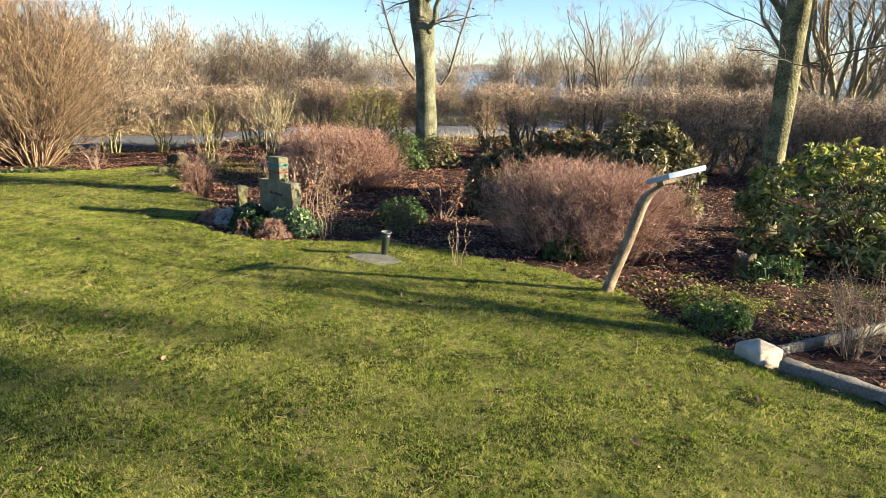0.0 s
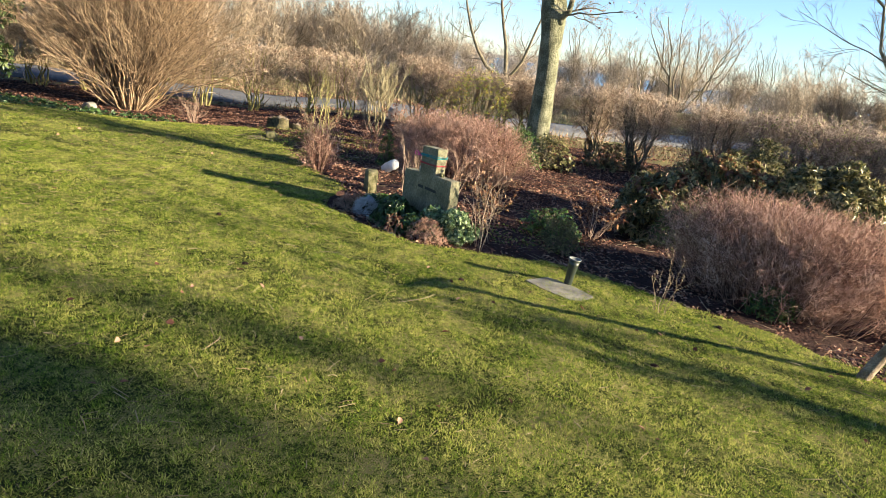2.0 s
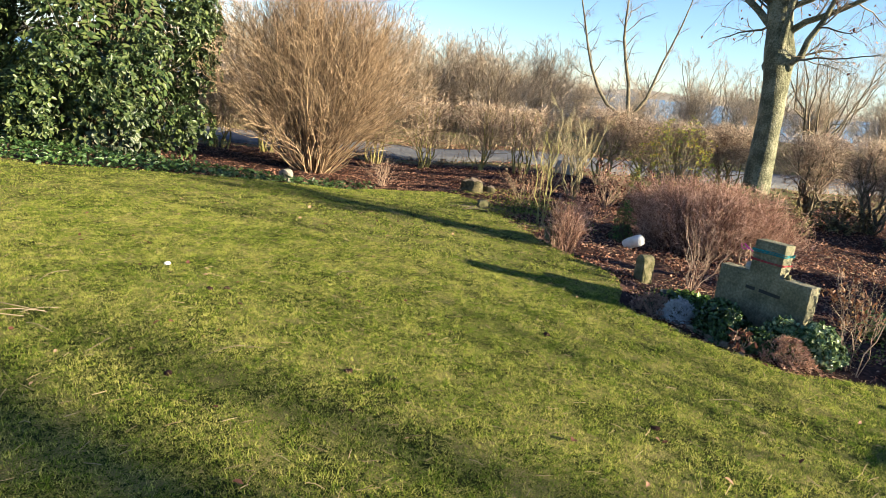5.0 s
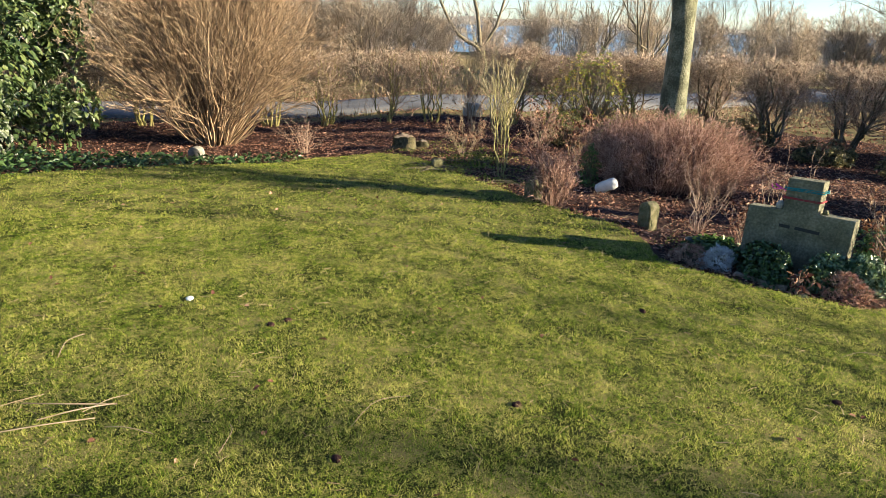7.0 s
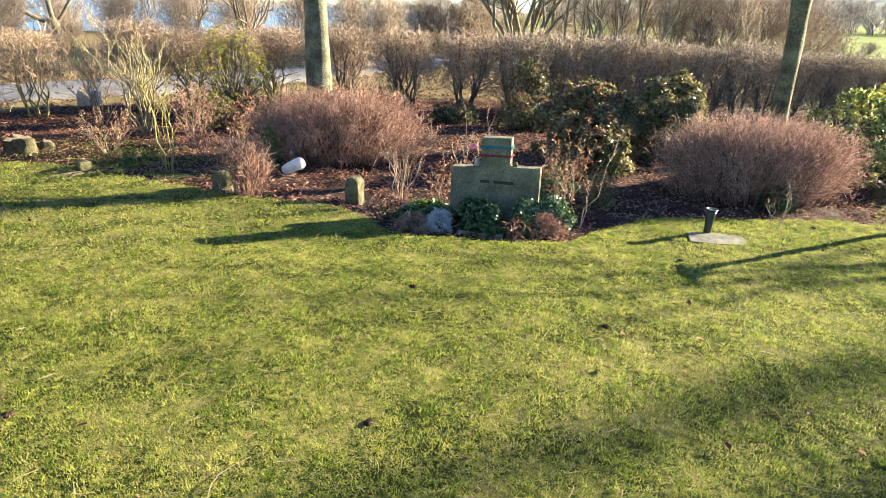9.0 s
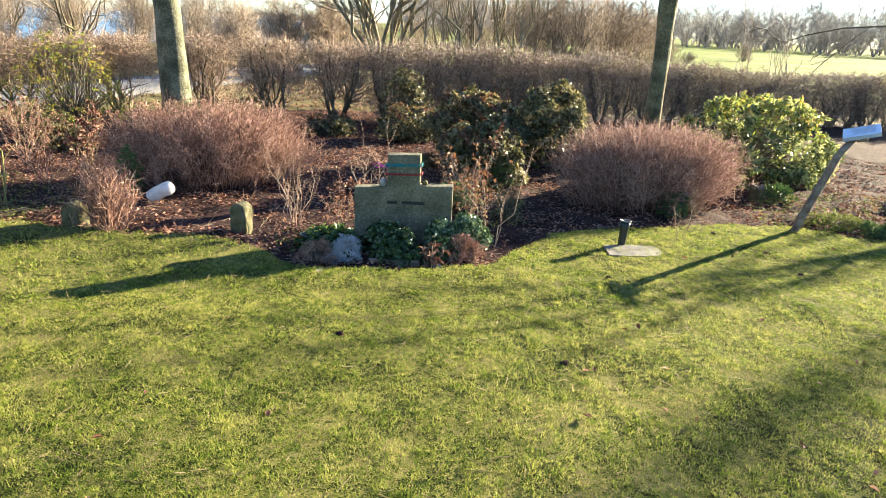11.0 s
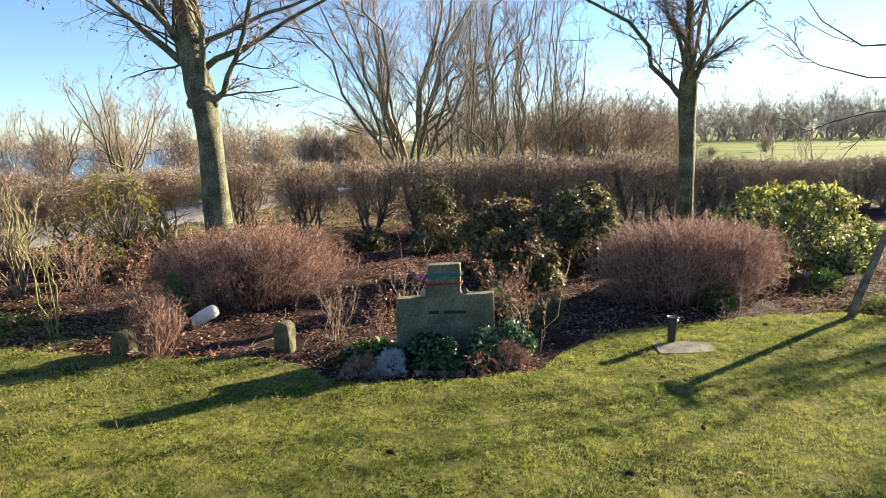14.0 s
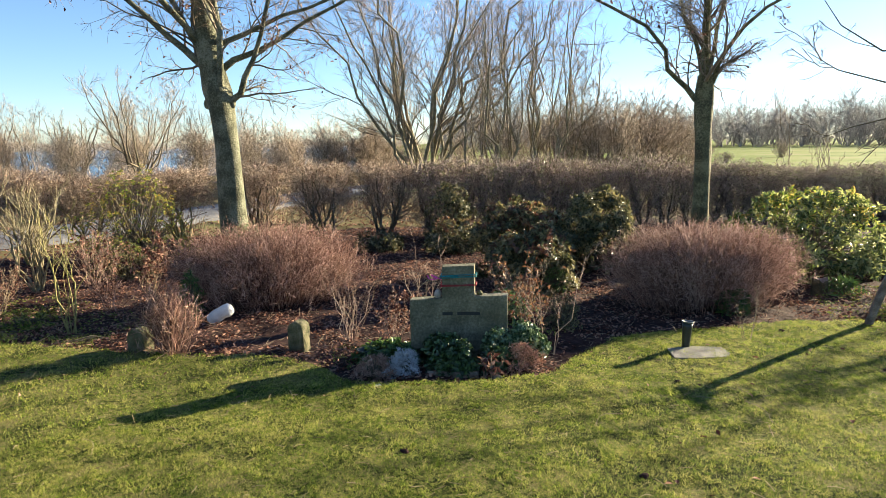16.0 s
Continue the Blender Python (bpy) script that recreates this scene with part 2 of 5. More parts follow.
FAR_SHORE = surface("far_shore_woods", [(0.13, 0.12, 0.10), (0.18, 0.16, 0.13), (0.22, 0.20, 0.16)], 0.01, 0.95, 0)
WATER = surface("lake_water", [(0.012, 0.045, 0.11), (0.02, 0.065, 0.15)], 0.02, 0.22, 0.25, 1.5)


# ---- mesh helpers ----
rng = np.random.default_rng(11)


def mesh_np(name, verts, faces):
    """A mesh from an array of places and one array of faces, all with the same number of corners."""
    me = bpy.data.meshes.new(name)
    verts, faces = np.asarray(verts, np.float32).reshape(-1, 3), np.asarray(faces, np.int32)
    n, k = faces.shape
    me.vertices.add(len(verts))
    me.vertices.foreach_set("co", verts.ravel())
    me.loops.add(n * k)
    me.loops.foreach_set("vertex_index", faces.ravel())
    me.polygons.add(n)
    me.polygons.foreach_set("loop_start", np.arange(n, dtype=np.int32) * k)
    me.update(calc_edges=True)
    return me


def thing(name, place=(0, 0, 0), turn=0.0, label="", category="", group="", kind=""):
    e = new(name)
    e.empty_display_size = 0.1
    e.matrix_world = pose(*place, 0, 0, turn)
    return tagged(e, label, category, group, kind)


MASSES = ("stem_mass", "branch_mass", "twig_mass", "foliage", "withered_foliage")


def part(name, shape, material, parent=None, label=""):
    """Links a bmesh or mesh as one object under a thing or part."""
    if isinstance(shape, bmesh.types.BMesh):
        me = bpy.data.meshes.new(name)
        shape.to_mesh(me)
        shape.free()
    else:
        me = shape
    if not me.materials:
        me.materials.append(material)
    ob = new(name, me)
    ob.parent = parent
    return tagged(ob, label, kind="stuff" if name in MASSES else "")


def smooth(ob):
    ob.data.polygons.foreach_set("use_smooth", np.ones(len(ob.data.polygons), bool))
    return ob


def tubes(P, R, sides=3):
    """Vertices and quads of many tubes: P (n, k, 3) the middle lines, R (n, k) the radii."""
    P, R = np.asarray(P, float), np.asarray(R, float)
    n, k = R.shape
    T = np.gradient(P, axis=1)
    T /= np.linalg.norm(T, axis=2, keepdims=True) + 1e-9
    ref = np.where(np.abs(T[:, :1, 2:3]) < 0.8, [[[0.0, 0.0, 1.0]]], [[[1.0, 0.0, 0.0]]])
    U = np.cross(T, np.broadcast_to(ref, T.shape))
    U /= np.linalg.norm(U, axis=2, keepdims=True) + 1e-9
    V = np.cross(T, U)
    a = np.arange(sides) * 2 * np.pi / sides
    ring = P[:, :, None] + R[:, :, None, None] * (np.cos(a)[None, None, :, None] * U[:, :, None] + np.sin(a)[None, None, :, None] * V[:, :, None])
    idx = np.arange(n * k * sides).reshape(n, k, sides)
    nxt = np.roll(idx, -1, axis=2)
    q = np.stack([idx[:, :-1], nxt[:, :-1], nxt[:, 1:], idx[:, 1:]], axis=-1).reshape(-1, 4)
    return ring.reshape(-1, 3), q


def join(*pieces):
    vs, fs, base = [], [], 0
    for v, f in pieces:
        vs.append(v)
        fs.append(f + base)
        base += len(v)
    return np.concatenate(vs), np.concatenate(fs)


def unit(v):
    return v / (np.linalg.norm(v, axis=-1, keepdims=True) + 1e-9)


def leaves(C, D, N, length, width, fold=0.25):
    """Folded leaves: C the stalk ends, D the ways they point, N about their upper sides. Two quads each."""
    C, D, N = np.asarray(C, float), unit(np.asarray(D, float)), np.asarray(N, float)
    S = unit(np.cross(D, N))
    N = np.cross(S, D)
    n = len(C)
    L = np.broadcast_to(length, n)[:, None]
    W = np.broadcast_to(width, n)[:, None] / 2
    mid1, mid2 = C + D * L * 0.35 - N * L * 0.02, C + D * L * 0.72 - N * L * 0.05
    tip = C + D * L - N * L * 0.16
    a1, a2 = mid1 + S * W * 0.95 + N * W * fold, mid1 - S * W * 0.95 + N * W * fold
    b1, b2 = mid2 + S * W * 0.72 + N * W * fold, mid2 - S * W * 0.72 + N * W * fold
    v = np.stack([C, a1, b1, tip, b2, a2], axis=1)
    i = np.arange(n)[:, None] * 6
    f = np.concatenate([i + [[0, 1, 2, 3]], i + [[0, 3, 4, 5]]], axis=0)
    return v.reshape(-1, 3), f


def rand_dirs(n, up=0.0):
    d = rng.normal(size=(n, 3))
    d[:, 2] += up
    return unit(d)


def bend(A, B, k, sag=0.0, wobble=0.05):
    """Lines of k points from A to B, with a bow upward or downward and some wobble."""
    s = np.linspace(0, 1, k)[None, :, None]
    P = A[:, None] * (1 - s) + B[:, None] * s
    L = np.linalg.norm(B - A, axis=1)[:, None, None]
    P[:, :, 2:3] += sag * L * (s * (1 - s)) * 4
    w = rng.normal(size=P.shape) * wobble * L * np.sqrt(s * (1 - s)) * 1.4
    return P + w


def und(x, y, scale, seed):
    """Smooth undulation about 0, within +-1 or so."""
    r = np.random.default_rng(seed)
    out = 0
    for _ in range(7):
        a, f, p = r.uniform(0, 2 * np.pi), r.uniform(0.5, 1.8) / scale, r.uniform(0, 2 * np.pi)
        out = out + np.sin((x * np.cos(a) + y * np.sin(a)) * f * 2 * np.pi + p)
    return out / 4


def sstep(a, b, x):
    t = np.clip((np.asarray(x, float) - a) / (b - a), 0, 1)
    return t * t * (3 - 2 * t)


def ground_z(x, y):
    """Height of the ground: a lawn that falls gently away, a level bed and road, a bank to the lake, low pasture."""
    x, y = np.asarray(x, float), np.asarray(y, float)
    s = -0.021 * x - 0.045 * y
    s = 0.25 - np.log1p(np.exp(np.clip((0.25 - s) * 10, -40, 40))) / 10
    near = -0.55 + np.log1p(np.exp(np.clip((s + 0.55) * 12, -40, 40))) / 12
    near = near - 0.27 * sstep(-4.5, -8.5, x) * sstep(10.2, 13.2, y)
    r = np.hypot(x + 3, y - 5)
    az = np.degrees(np.arctan2(x + 3, y - 5))
    lake = sstep(-88, -80, az) * (1 - sstep(34, 40, az))
    shore = -5.2 + 26 * sstep(1500, 2300, r) * (0.7 + 0.3 * np.sin(az * 0.21) + 0.2 * np.sin(az * 0.9))
    bank = near + (-1.8 - near) * sstep(26, 60, r)
    far = np.where(lake > 0, bank * (1 - lake * sstep(70, 150, r)) + shore * lake * sstep(70, 150, r), bank)
    return far + 22 * sstep(900, 2200, r) * (1 - lake) * sstep(30, 60, np.abs(az - 50))


EDGE = [(-16, 6.6), (-12, 8.2), (-10, 9.2), (-8.4, 10.5), (-7.4, 11.6), (-6.6, 12.5), (-5.6, 13.0), (-4.95, 12.5), (-4.45, 11.6), (-3.5, 10.0),
        (-3.1, 9.4), (-2.62, 8.9), (-2.52, 8.3), (-2.58, 7.7), (-1.95, 7.05), (-1.35, 6.72), (-0.85, 6.86), (-0.2, 6.95), (0.4, 6.75), (1.0, 6.35),
        (1.64, 5.95), (2.0, 5.55), (2.2, 4.85), (2.42, 4.2), (2.6, 3.92), (3.0, 3.45), (5.2, 1.0), (8, -2.5), (10, -9), (-16, -9)]


def inside(x, y, poly=EDGE):
    x, y = np.asarray(x, float), np.asarray(y, float)
    out = np.zeros(x.shape, bool)
    for (x0, y0), (x1, y1) in zip(poly, poly[1:] + poly[:1]):
        hit = (y0 > y) != (y1 > y)
        with np.errstate(divide="ignore", invalid="ignore"):
            out ^= hit & (x < (x1 - x0) * (y - y0) / (y1 - y0 + 1e-12) + x0)
    return out


def surface_z(x, y):
    """The ground with its small bumps."""
    x, y = np.asarray(x, float), np.asarray(y, float)
    lawn = inside(x, y)
    return ground_z(x, y) + np.where(lawn, 0.012 * und(x, y, 1.1, 3) + 0.006 * und(x, y, 0.35, 4), -0.05 + 0.025 * und(x, y, 0.9, 5) + 0.016 * und(x, y, 0.3, 6) + 0.008 * und(x, y, 0.13, 7)) * (np.hypot(x, y) < 40)


def gz(x, y):
    return float(surface_z(np.array([x]), np.array([y]))[0])
# ---- ground: lawn, planting bed, land to the horizon ----
def graded(lo, hi, step, end_lo, end_hi, grow=1.16):
    mid = list(np.arange(lo, hi + 1e-6, step))
    d, a = step, mid[0]
    while a > end_lo:
        d *= grow
        a -= d
        mid.insert(0, a)
    d, a = step, mid[-1]
    while a < end_hi:
        d *= grow
        a += d
        mid.append(a)
    return np.array(mid)


gx = graded(-13, 9, 0.11, -4500, 4500)
gy = graded(-3, 19, 0.11, -4500, 4500)
GX, GY = np.meshgrid(gx, gy, indexing="ij")
GZ = surface_z(GX, GY)
gverts = np.stack([GX, GY, GZ], axis=-1).reshape(-1, 3)
gi = np.arange(GX.size).reshape(GX.shape)
gq = np.stack([gi[:-1, :-1], gi[1:, :-1], gi[1:, 1:], gi[:-1, 1:]], axis=-1).reshape(-1, 4)
gc = gverts[gq].mean(axis=1)
is_lawn = inside(gc[:, 0], gc[:, 1])
BED = [(-16, 6.6), (-16, 14), (-13, 15.6), (-11.7, 17.0), (-9.2, 17.8), (-6.6, 18.2), (-3, 18.6), (0, 19), (2, 18.6), (6, 16), (12, 12), (18, 7), (14, -2), (8, -2.5)]
is_bed = ~is_lawn & inside(gc[:, 0], gc[:, 1], BED + EDGE[0:1] * 0)
far_r, far_az = np.hypot(gc[:, 0] + 3, gc[:, 1] - 5), np.degrees(np.arctan2(gc[:, 0] + 3, gc[:, 1] - 5))
is_field = ~is_lawn & ~is_bed & (far_r > 42) & (far_az > 40) & (far_az < 200)
is_shore = ~is_lawn & ~is_bed & ~is_field & (far_r > 1200)


def sheet(name, mask, material, label, category):
    used, inv = np.unique(gq[mask], return_inverse=True)
    ob = part(name, mesh_np(name, gverts[used], inv.reshape(-1, 4)), material)
    tagged(smooth(ob), label, category, kind="structure")
    return ob


sheet("lawn", is_lawn, TURF, "mossy uneven winter lawn sloping gently to the beds", "lawn")
sheet("flower_bed", is_bed, SOIL, "dark bare soil of the planting beds under leaf litter", "flower bed")
sheet("pasture", is_field, FIELD, "flat green pasture beyond the hedge", "field")
sheet("far_shore", is_shore, FAR_SHORE, "low hazy wooded shore across the lake", "shore")
sheet("ground", ~is_lawn & ~is_bed & ~is_field & ~is_shore, MEADOW, "rough dry winter meadow down to the lake", "ground")

water = mesh_np("water", [(-2600, 40, -4.3), (1900, 40, -4.3), (1900, 2300, -4.3), (-2600, 2300, -4.3)], [[0, 1, 2, 3]])
tagged(part("water", water, WATER), "wide blue lake with a ruffled surface", "lake", kind="structure")

ROAD = [(-40, 9.5), (-26, 13.5), (-18, 16.2), (-13, 18.6), (-7, 20.7), (-3, 21.4), (2, 23.2), (8, 26.6), (16, 30.8), (28, 35), (50, 40)]


def spline(points, n):
    p = np.array(points, float)
    t = np.linspace(0, len(p) - 1.001, n)
    i = t.astype(int)
    f = (t - i)[:, None]
    a, b, c, d = p[np.maximum(i - 1, 0)], p[i], p[np.minimum(i + 1, len(p) - 1)], p[np.minimum(i + 2, len(p) - 1)]
    return 0.5 * (2 * b + (c - a) * f + (2 * a - 5 * b + 4 * c - d) * f**2 + (3 * b - a - 3 * c + d) * f**3)


def strip(points, half, n, lift, across=5):
    c = spline(points, n)
    t = unit(np.gradient(c, axis=0))
    s = np.stack([-t[:, 1], t[:, 0]], axis=1)
    rows = []
    edges = [-1.04] + list(np.linspace(-1, 1, across)) + [1.04]
    across += 2
    for k in edges:
        p = c + s * (half * k + 0.06 * np.sin(np.arange(n) * 0.7 + k)[:, None] * abs(k))
        z = ground_z(p[:, 0], p[:, 1]) + (lift * (1.3 - 0.6 * k * k) if abs(k) <= 1 else -0.15)
        rows.append(np.column_stack([p, z]))
    v = np.stack(rows, axis=1)
    i = np.arange(n * across).reshape(n, across)
    return v.reshape(-1, 3), np.stack([i[:-1, :-1], i[:-1, 1:], i[1:, 1:], i[1:, :-1]], axis=-1).reshape(-1, 4)


tagged(smooth(part("road", mesh_np("road", *strip(ROAD, 1.5, 160, 0.045)), ASPHALT)), "narrow grey asphalt lane behind the hedge", "road", kind="structure")


# ---- grass and fallen leaves ----
def scatter(n, x0, x1, y0, y1, keep):
    x, y = rng.uniform(x0, x1, n), rng.uniform(y0, y1, n)
    k = keep(x, y)
    return x[k], y[k]


def grass(n, box, hmin, hmax, wmin, wmax, keep, per=6, clump=0.012):
    """Short tufts, each of a few blades that lean apart."""
    cx_, cy_ = scatter(n // per, *box, keep)
    x = np.repeat(cx_, per) + rng.normal(0, clump, len(cx_) * per)
    y = np.repeat(cy_, per) + rng.normal(0, clump, len(cx_) * per)
    m = len(x)
    thick = 0.66 + 0.34 * np.clip(0.3 * und(x, y, 0.4, 21) + 1.2 * und(x, y, 0.09, 22) + 0.45, 0, 1.7)
    lean = rng.uniform(0.35, 1.9, m)
    hgt = rng.uniform(hmin, hmax, m) / np.sqrt(1 + lean**2) * 1.3 * thick * np.repeat(rng.uniform(0.6, 1.35, len(cx_)), per)
    w = rng.uniform(wmin, wmax, m)
    la = rng.uniform(0, 2 * np.pi, m)
    a = la + np.pi / 2 + rng.normal(0, 0.5, m)
    z = surface_z(x, y) - 0.004
    base = np.stack([x, y, z], axis=1)
    side = np.stack([np.cos(a), np.sin(a), np.zeros(m)], axis=1) * (w / 2)[:, None]
    out = np.stack([np.cos(la) * lean, np.sin(la) * lean, np.ones(m)], axis=1)
    tip = base + out * hgt[:, None]
    v = np.stack([base - side, base + side, tip], axis=1).reshape(-1, 3)
    return v, np.arange(3 * m).reshape(-1, 3)


def near_lawn(x, y):
    """On the lawn, with a ragged edge and some bare holes."""
    dx, dy = 0.07 * und(x, y, 0.4, 61) + 0.04 * und(x, y, 0.12, 62), 0.07 * und(x, y, 0.4, 63) + 0.04 * und(x, y, 0.12, 64)
    return inside(x + dx, y + dy) & (und(x, y, 0.4, 71) + 0.8 * und(x, y, 0.13, 72) > -1.2)


near_box = (-8.5, 2.9, 1.4, 8.2)
g1 = grass(GRASS_NEAR, near_box, 0.011, 0.025, 0.0022, 0.0043, near_lawn, 5, 0.022)
g2 = grass(GRASS_FAR, (-13, -1.5, 4.2, 13.2), 0.012, 0.03, 0.0045, 0.009, lambda x, y: near_lawn(x, y) & ((x < -8.5) | (y > 8.2)), 5, 0.03)
tagged(part("lawn_grass", mesh_np("lawn_grass", *join(g1, g2)), GRASS), "short green and straw-coloured lawn grass", "grass", kind="stuff")


def litter(name, n, box, keep, size, material, label, lift=0.012, flat=0.5):
    x, y = scatter(n, *box, keep)
    m = len(x)
    a = rng.uniform(0, 2 * np.pi, m)
    D = np.stack([np.cos(a), np.sin(a), rng.normal(0, flat * 0.6, m)], axis=1)
    N = np.stack([rng.normal(0, flat, m), rng.normal(0, flat, m), np.ones(m)], axis=1)
    C = np.stack([x, y, surface_z(x, y) + rng.uniform(0.2, 1.6, m) * lift], axis=1)
    ln = rng.uniform(0.6, 1.2, m) * size
    ob = part(name, mesh_np(name, *leaves(C, D, N, ln, ln * rng.uniform(0.45, 0.75, m), 0.4)), material)
    return tagged(ob, label, "leaves", kind="stuff")


def in_bed(x, y):
    return ~inside(x, y) & inside(x, y, BED) & (und(x, y, 1.4, 31) + 0.7 * und(x, y, 0.4, 32) > -0.15 - 0.9 * sstep(10.0, 12.5, y))


litter("fallen_leaves", 190000, (-13, 9, 2.5, 19), in_bed, 0.04, LITTER, "brown curled leaves fallen over the planting beds")
def lane_side(x, y):
    return ~inside(x, y) & ~inside(x, y, BED) & (und(x, y, 1.4, 33) > -0.4) & (y > 13)


litter("bank_leaves", 42000, (-14, 14, 13, 25), lane_side, 0.06, LITTER, "dry leaves and stalks beside the lane", 0.03, 0.9)
litter("lawn_leaves", 260, (-8, 3, 1.5, 10), near_lawn, 0.045, LITTER, "single dry leaves lying on the lawn", 0.02)


def ivy_strip(x, y):
    return ~inside(x, y) & (y < 10.3 + (x + 10) * 0.5 + 1.0) & (und(x, y, 0.8, 41) > -0.6)


litter("ivy_ground_cover", 8500, (-12, -6.8, 8.4, 13.0), ivy_strip, 0.08, IVY, "low dark ivy creeping along the lawn's edge", 0.09, 0.8)


def weed_patch(x, y):
    d1 = np.hypot((x + 4.3) / 1.2, (y - 13.0) / 1.5)
    d2 = np.hypot((x - 3.4) / 1.5, (y - 5.3) / 1.0)
    d3 = np.hypot((x + 0.35) / 0.7, (y - 7.9) / 0.5)
    d4 = np.hypot((x + 2.1) / 0.35, (y - 8.35) / 0.3)
    d5 = np.hypot((x - 2.6) / 0.5, (y - 4.75) / 0.35)
    d6 = np.hypot((x + 3.9) / 1.1, (y - 11.6) / 0.9)
    return ~inside(x, y) & ((d6 < 1) | (d1 < 1) | (d2 < 1) | (d3 < 1) | (d4 < 1) | (d5 < 1)) & (und(x, y, 0.5, 42) > -0.3)


litter("ground_cover_weeds", 62000, (-6, 5.4, 3.6, 15), weed_patch, 0.028, WEED, "small green weeds and moss in the bed", 0.03, 0.8)


def bed_near(x, y):
    return ~inside(x, y) & (und(x, y, 0.8, 35) + 0.6 * und(x, y, 0.25, 36) > 0.1)


litter("bed_leaves", 46000, (-4.2, 5.2, 4.2, 12.2), bed_near, 0.036, LITTER, "small crumbled brown leaves over the dark soil", 0.022, 0.8)


def straw(n, box, keep, longest=0.2):
    """Thin dry stalks lying about."""
    x, y = scatter(n, *box, keep)
    m = len(x)
    a, ln = rng.uniform(0, 2 * np.pi, m), rng.uniform(0.03, longest, m)
    A = np.stack([x, y, surface_z(x, y) + rng.uniform(0.004, 0.03, m)], axis=1)
    B = A + np.stack([np.cos(a), np.sin(a), rng.normal(0.05, 0.22, m)], axis=1) * ln[:, None]
    return tubes(bend(A, B, 3, 0.03, 0.05), rng.uniform(0.001, 0.0024, m)[:, None] * np.ones((1, 3)), 3)


tagged(part("dry_stalks", mesh_np("dry_stalks", *straw(6500, (-5, 5.2, 3.4, 13), lambda x, y: ~inside(x, y))), PALE_TWIG), "thin dry stalks and twigs lying in the beds", "stalks", kind="stuff")
tagged(part("lawn_straw", mesh_np("lawn_straw", *straw(4200, (-8.5, 3.2, 1.4, 10.5), inside, 0.085)), REED), "short bits of dry straw lying in the lawn", "straw", kind="stuff")
# ---- trees ----
def sprout(P, R, count, ratio, angle, up, k=4, low=0.25, thin=0.6, rmin=0.002, rough=0.14, length=None):
    """Side shoots of the lines P with radii R."""
    n, kk = R.shape
    par = np.repeat(np.arange(n), count)
    m = len(par)
    s = rng.uniform(low, 1.0, m)
    f = s * (kk - 1)
    i = np.minimum(f.astype(int), kk - 2)
    w = (f - i)[:, None]
    pos = P[par, i] * (1 - w) + P[par, i + 1] * w
    tan = unit(P[par, i + 1] - P[par, i])
    rad = (R[par, i] * (1 - w[:, 0]) + R[par, i + 1] * w[:, 0]) * thin
    seg = np.linalg.norm(np.diff(P, axis=1), axis=2).sum(axis=1)[par]
    ln = seg * ratio * (1.15 - 0.65 * s) * rng.uniform(0.6, 1.3, m)
    if length:
        ln = rng.uniform(length[0], length[1], m)
    per = unit(np.cross(tan, rand_dirs(m)))
    ang = np.radians(rng.normal(angle, angle * 0.3, m))[:, None]
    d = unit(tan * np.cos(ang) + per * np.sin(ang) + np.array([0, 0, up]))
    pts = [pos]
    for _ in range(k - 1):
        pts.append(pts[-1] + d * (ln / (k - 1))[:, None])
        d = unit(d + rng.normal(size=(m, 3)) * rough + np.array([0, 0, up * 0.25]))
    Q = np.stack(pts, axis=1)
    taper = np.linspace(1, 0.3, k)[None, :]
    return Q, np.maximum(rad[:, None] * taper, rmin)


def line(points, k, r0, r1, power=1.0):
    p = np.array(points, float)
    s = np.linspace(0, len(p) - 1, k)
    out = spline(p, k) if len(p) > 2 else p[0] + (p[1] - p[0]) * (s / (len(p) - 1))[:, None]
    return out[None], (r0 + (r1 - r0) * np.linspace(0, 1, k) ** power)[None]


def trunk_mesh(points, radii, sides=14, flare=0.35, knots=0.06, seed=0):
    """A tapered, slightly uneven trunk with a root flare."""
    k = 26
    p = spline(points, k)
    r = np.interp(np.linspace(0, 1, k), np.linspace(0, 1, len(radii)), radii)
    h = np.linalg.norm(p - p[0], axis=1)
    a = np.arange(sides) * 2 * np.pi / sides
    loc = np.random.default_rng(seed)
    ph = loc.uniform(0, 6, 6)
    rr = r[:, None] * (1 + flare * np.exp(-h[:, None] / 0.18) * (1 + 0.4 * np.sin(a * 4 + ph[0])) + knots * np.sin(a * 2 + ph[1] + h[:, None] * 1.7) + knots * 0.6 * np.sin(a * 3 + ph[2] - h[:, None] * 3.1) + knots * 0.3 * np.sin(a * 5 + ph[3] + h[:, None] * 9))
    v = p[:, None] + np.stack([np.cos(a) * rr, np.sin(a) * rr, 0 * rr], axis=-1)
    i = np.arange(k * sides).reshape(k, sides)
    nx = np.roll(i, -1, axis=1)
    return mesh_np("trunk", v, np.stack([i[:-1], nx[:-1], nx[1:], i[1:]], axis=-1).reshape(-1, 4))


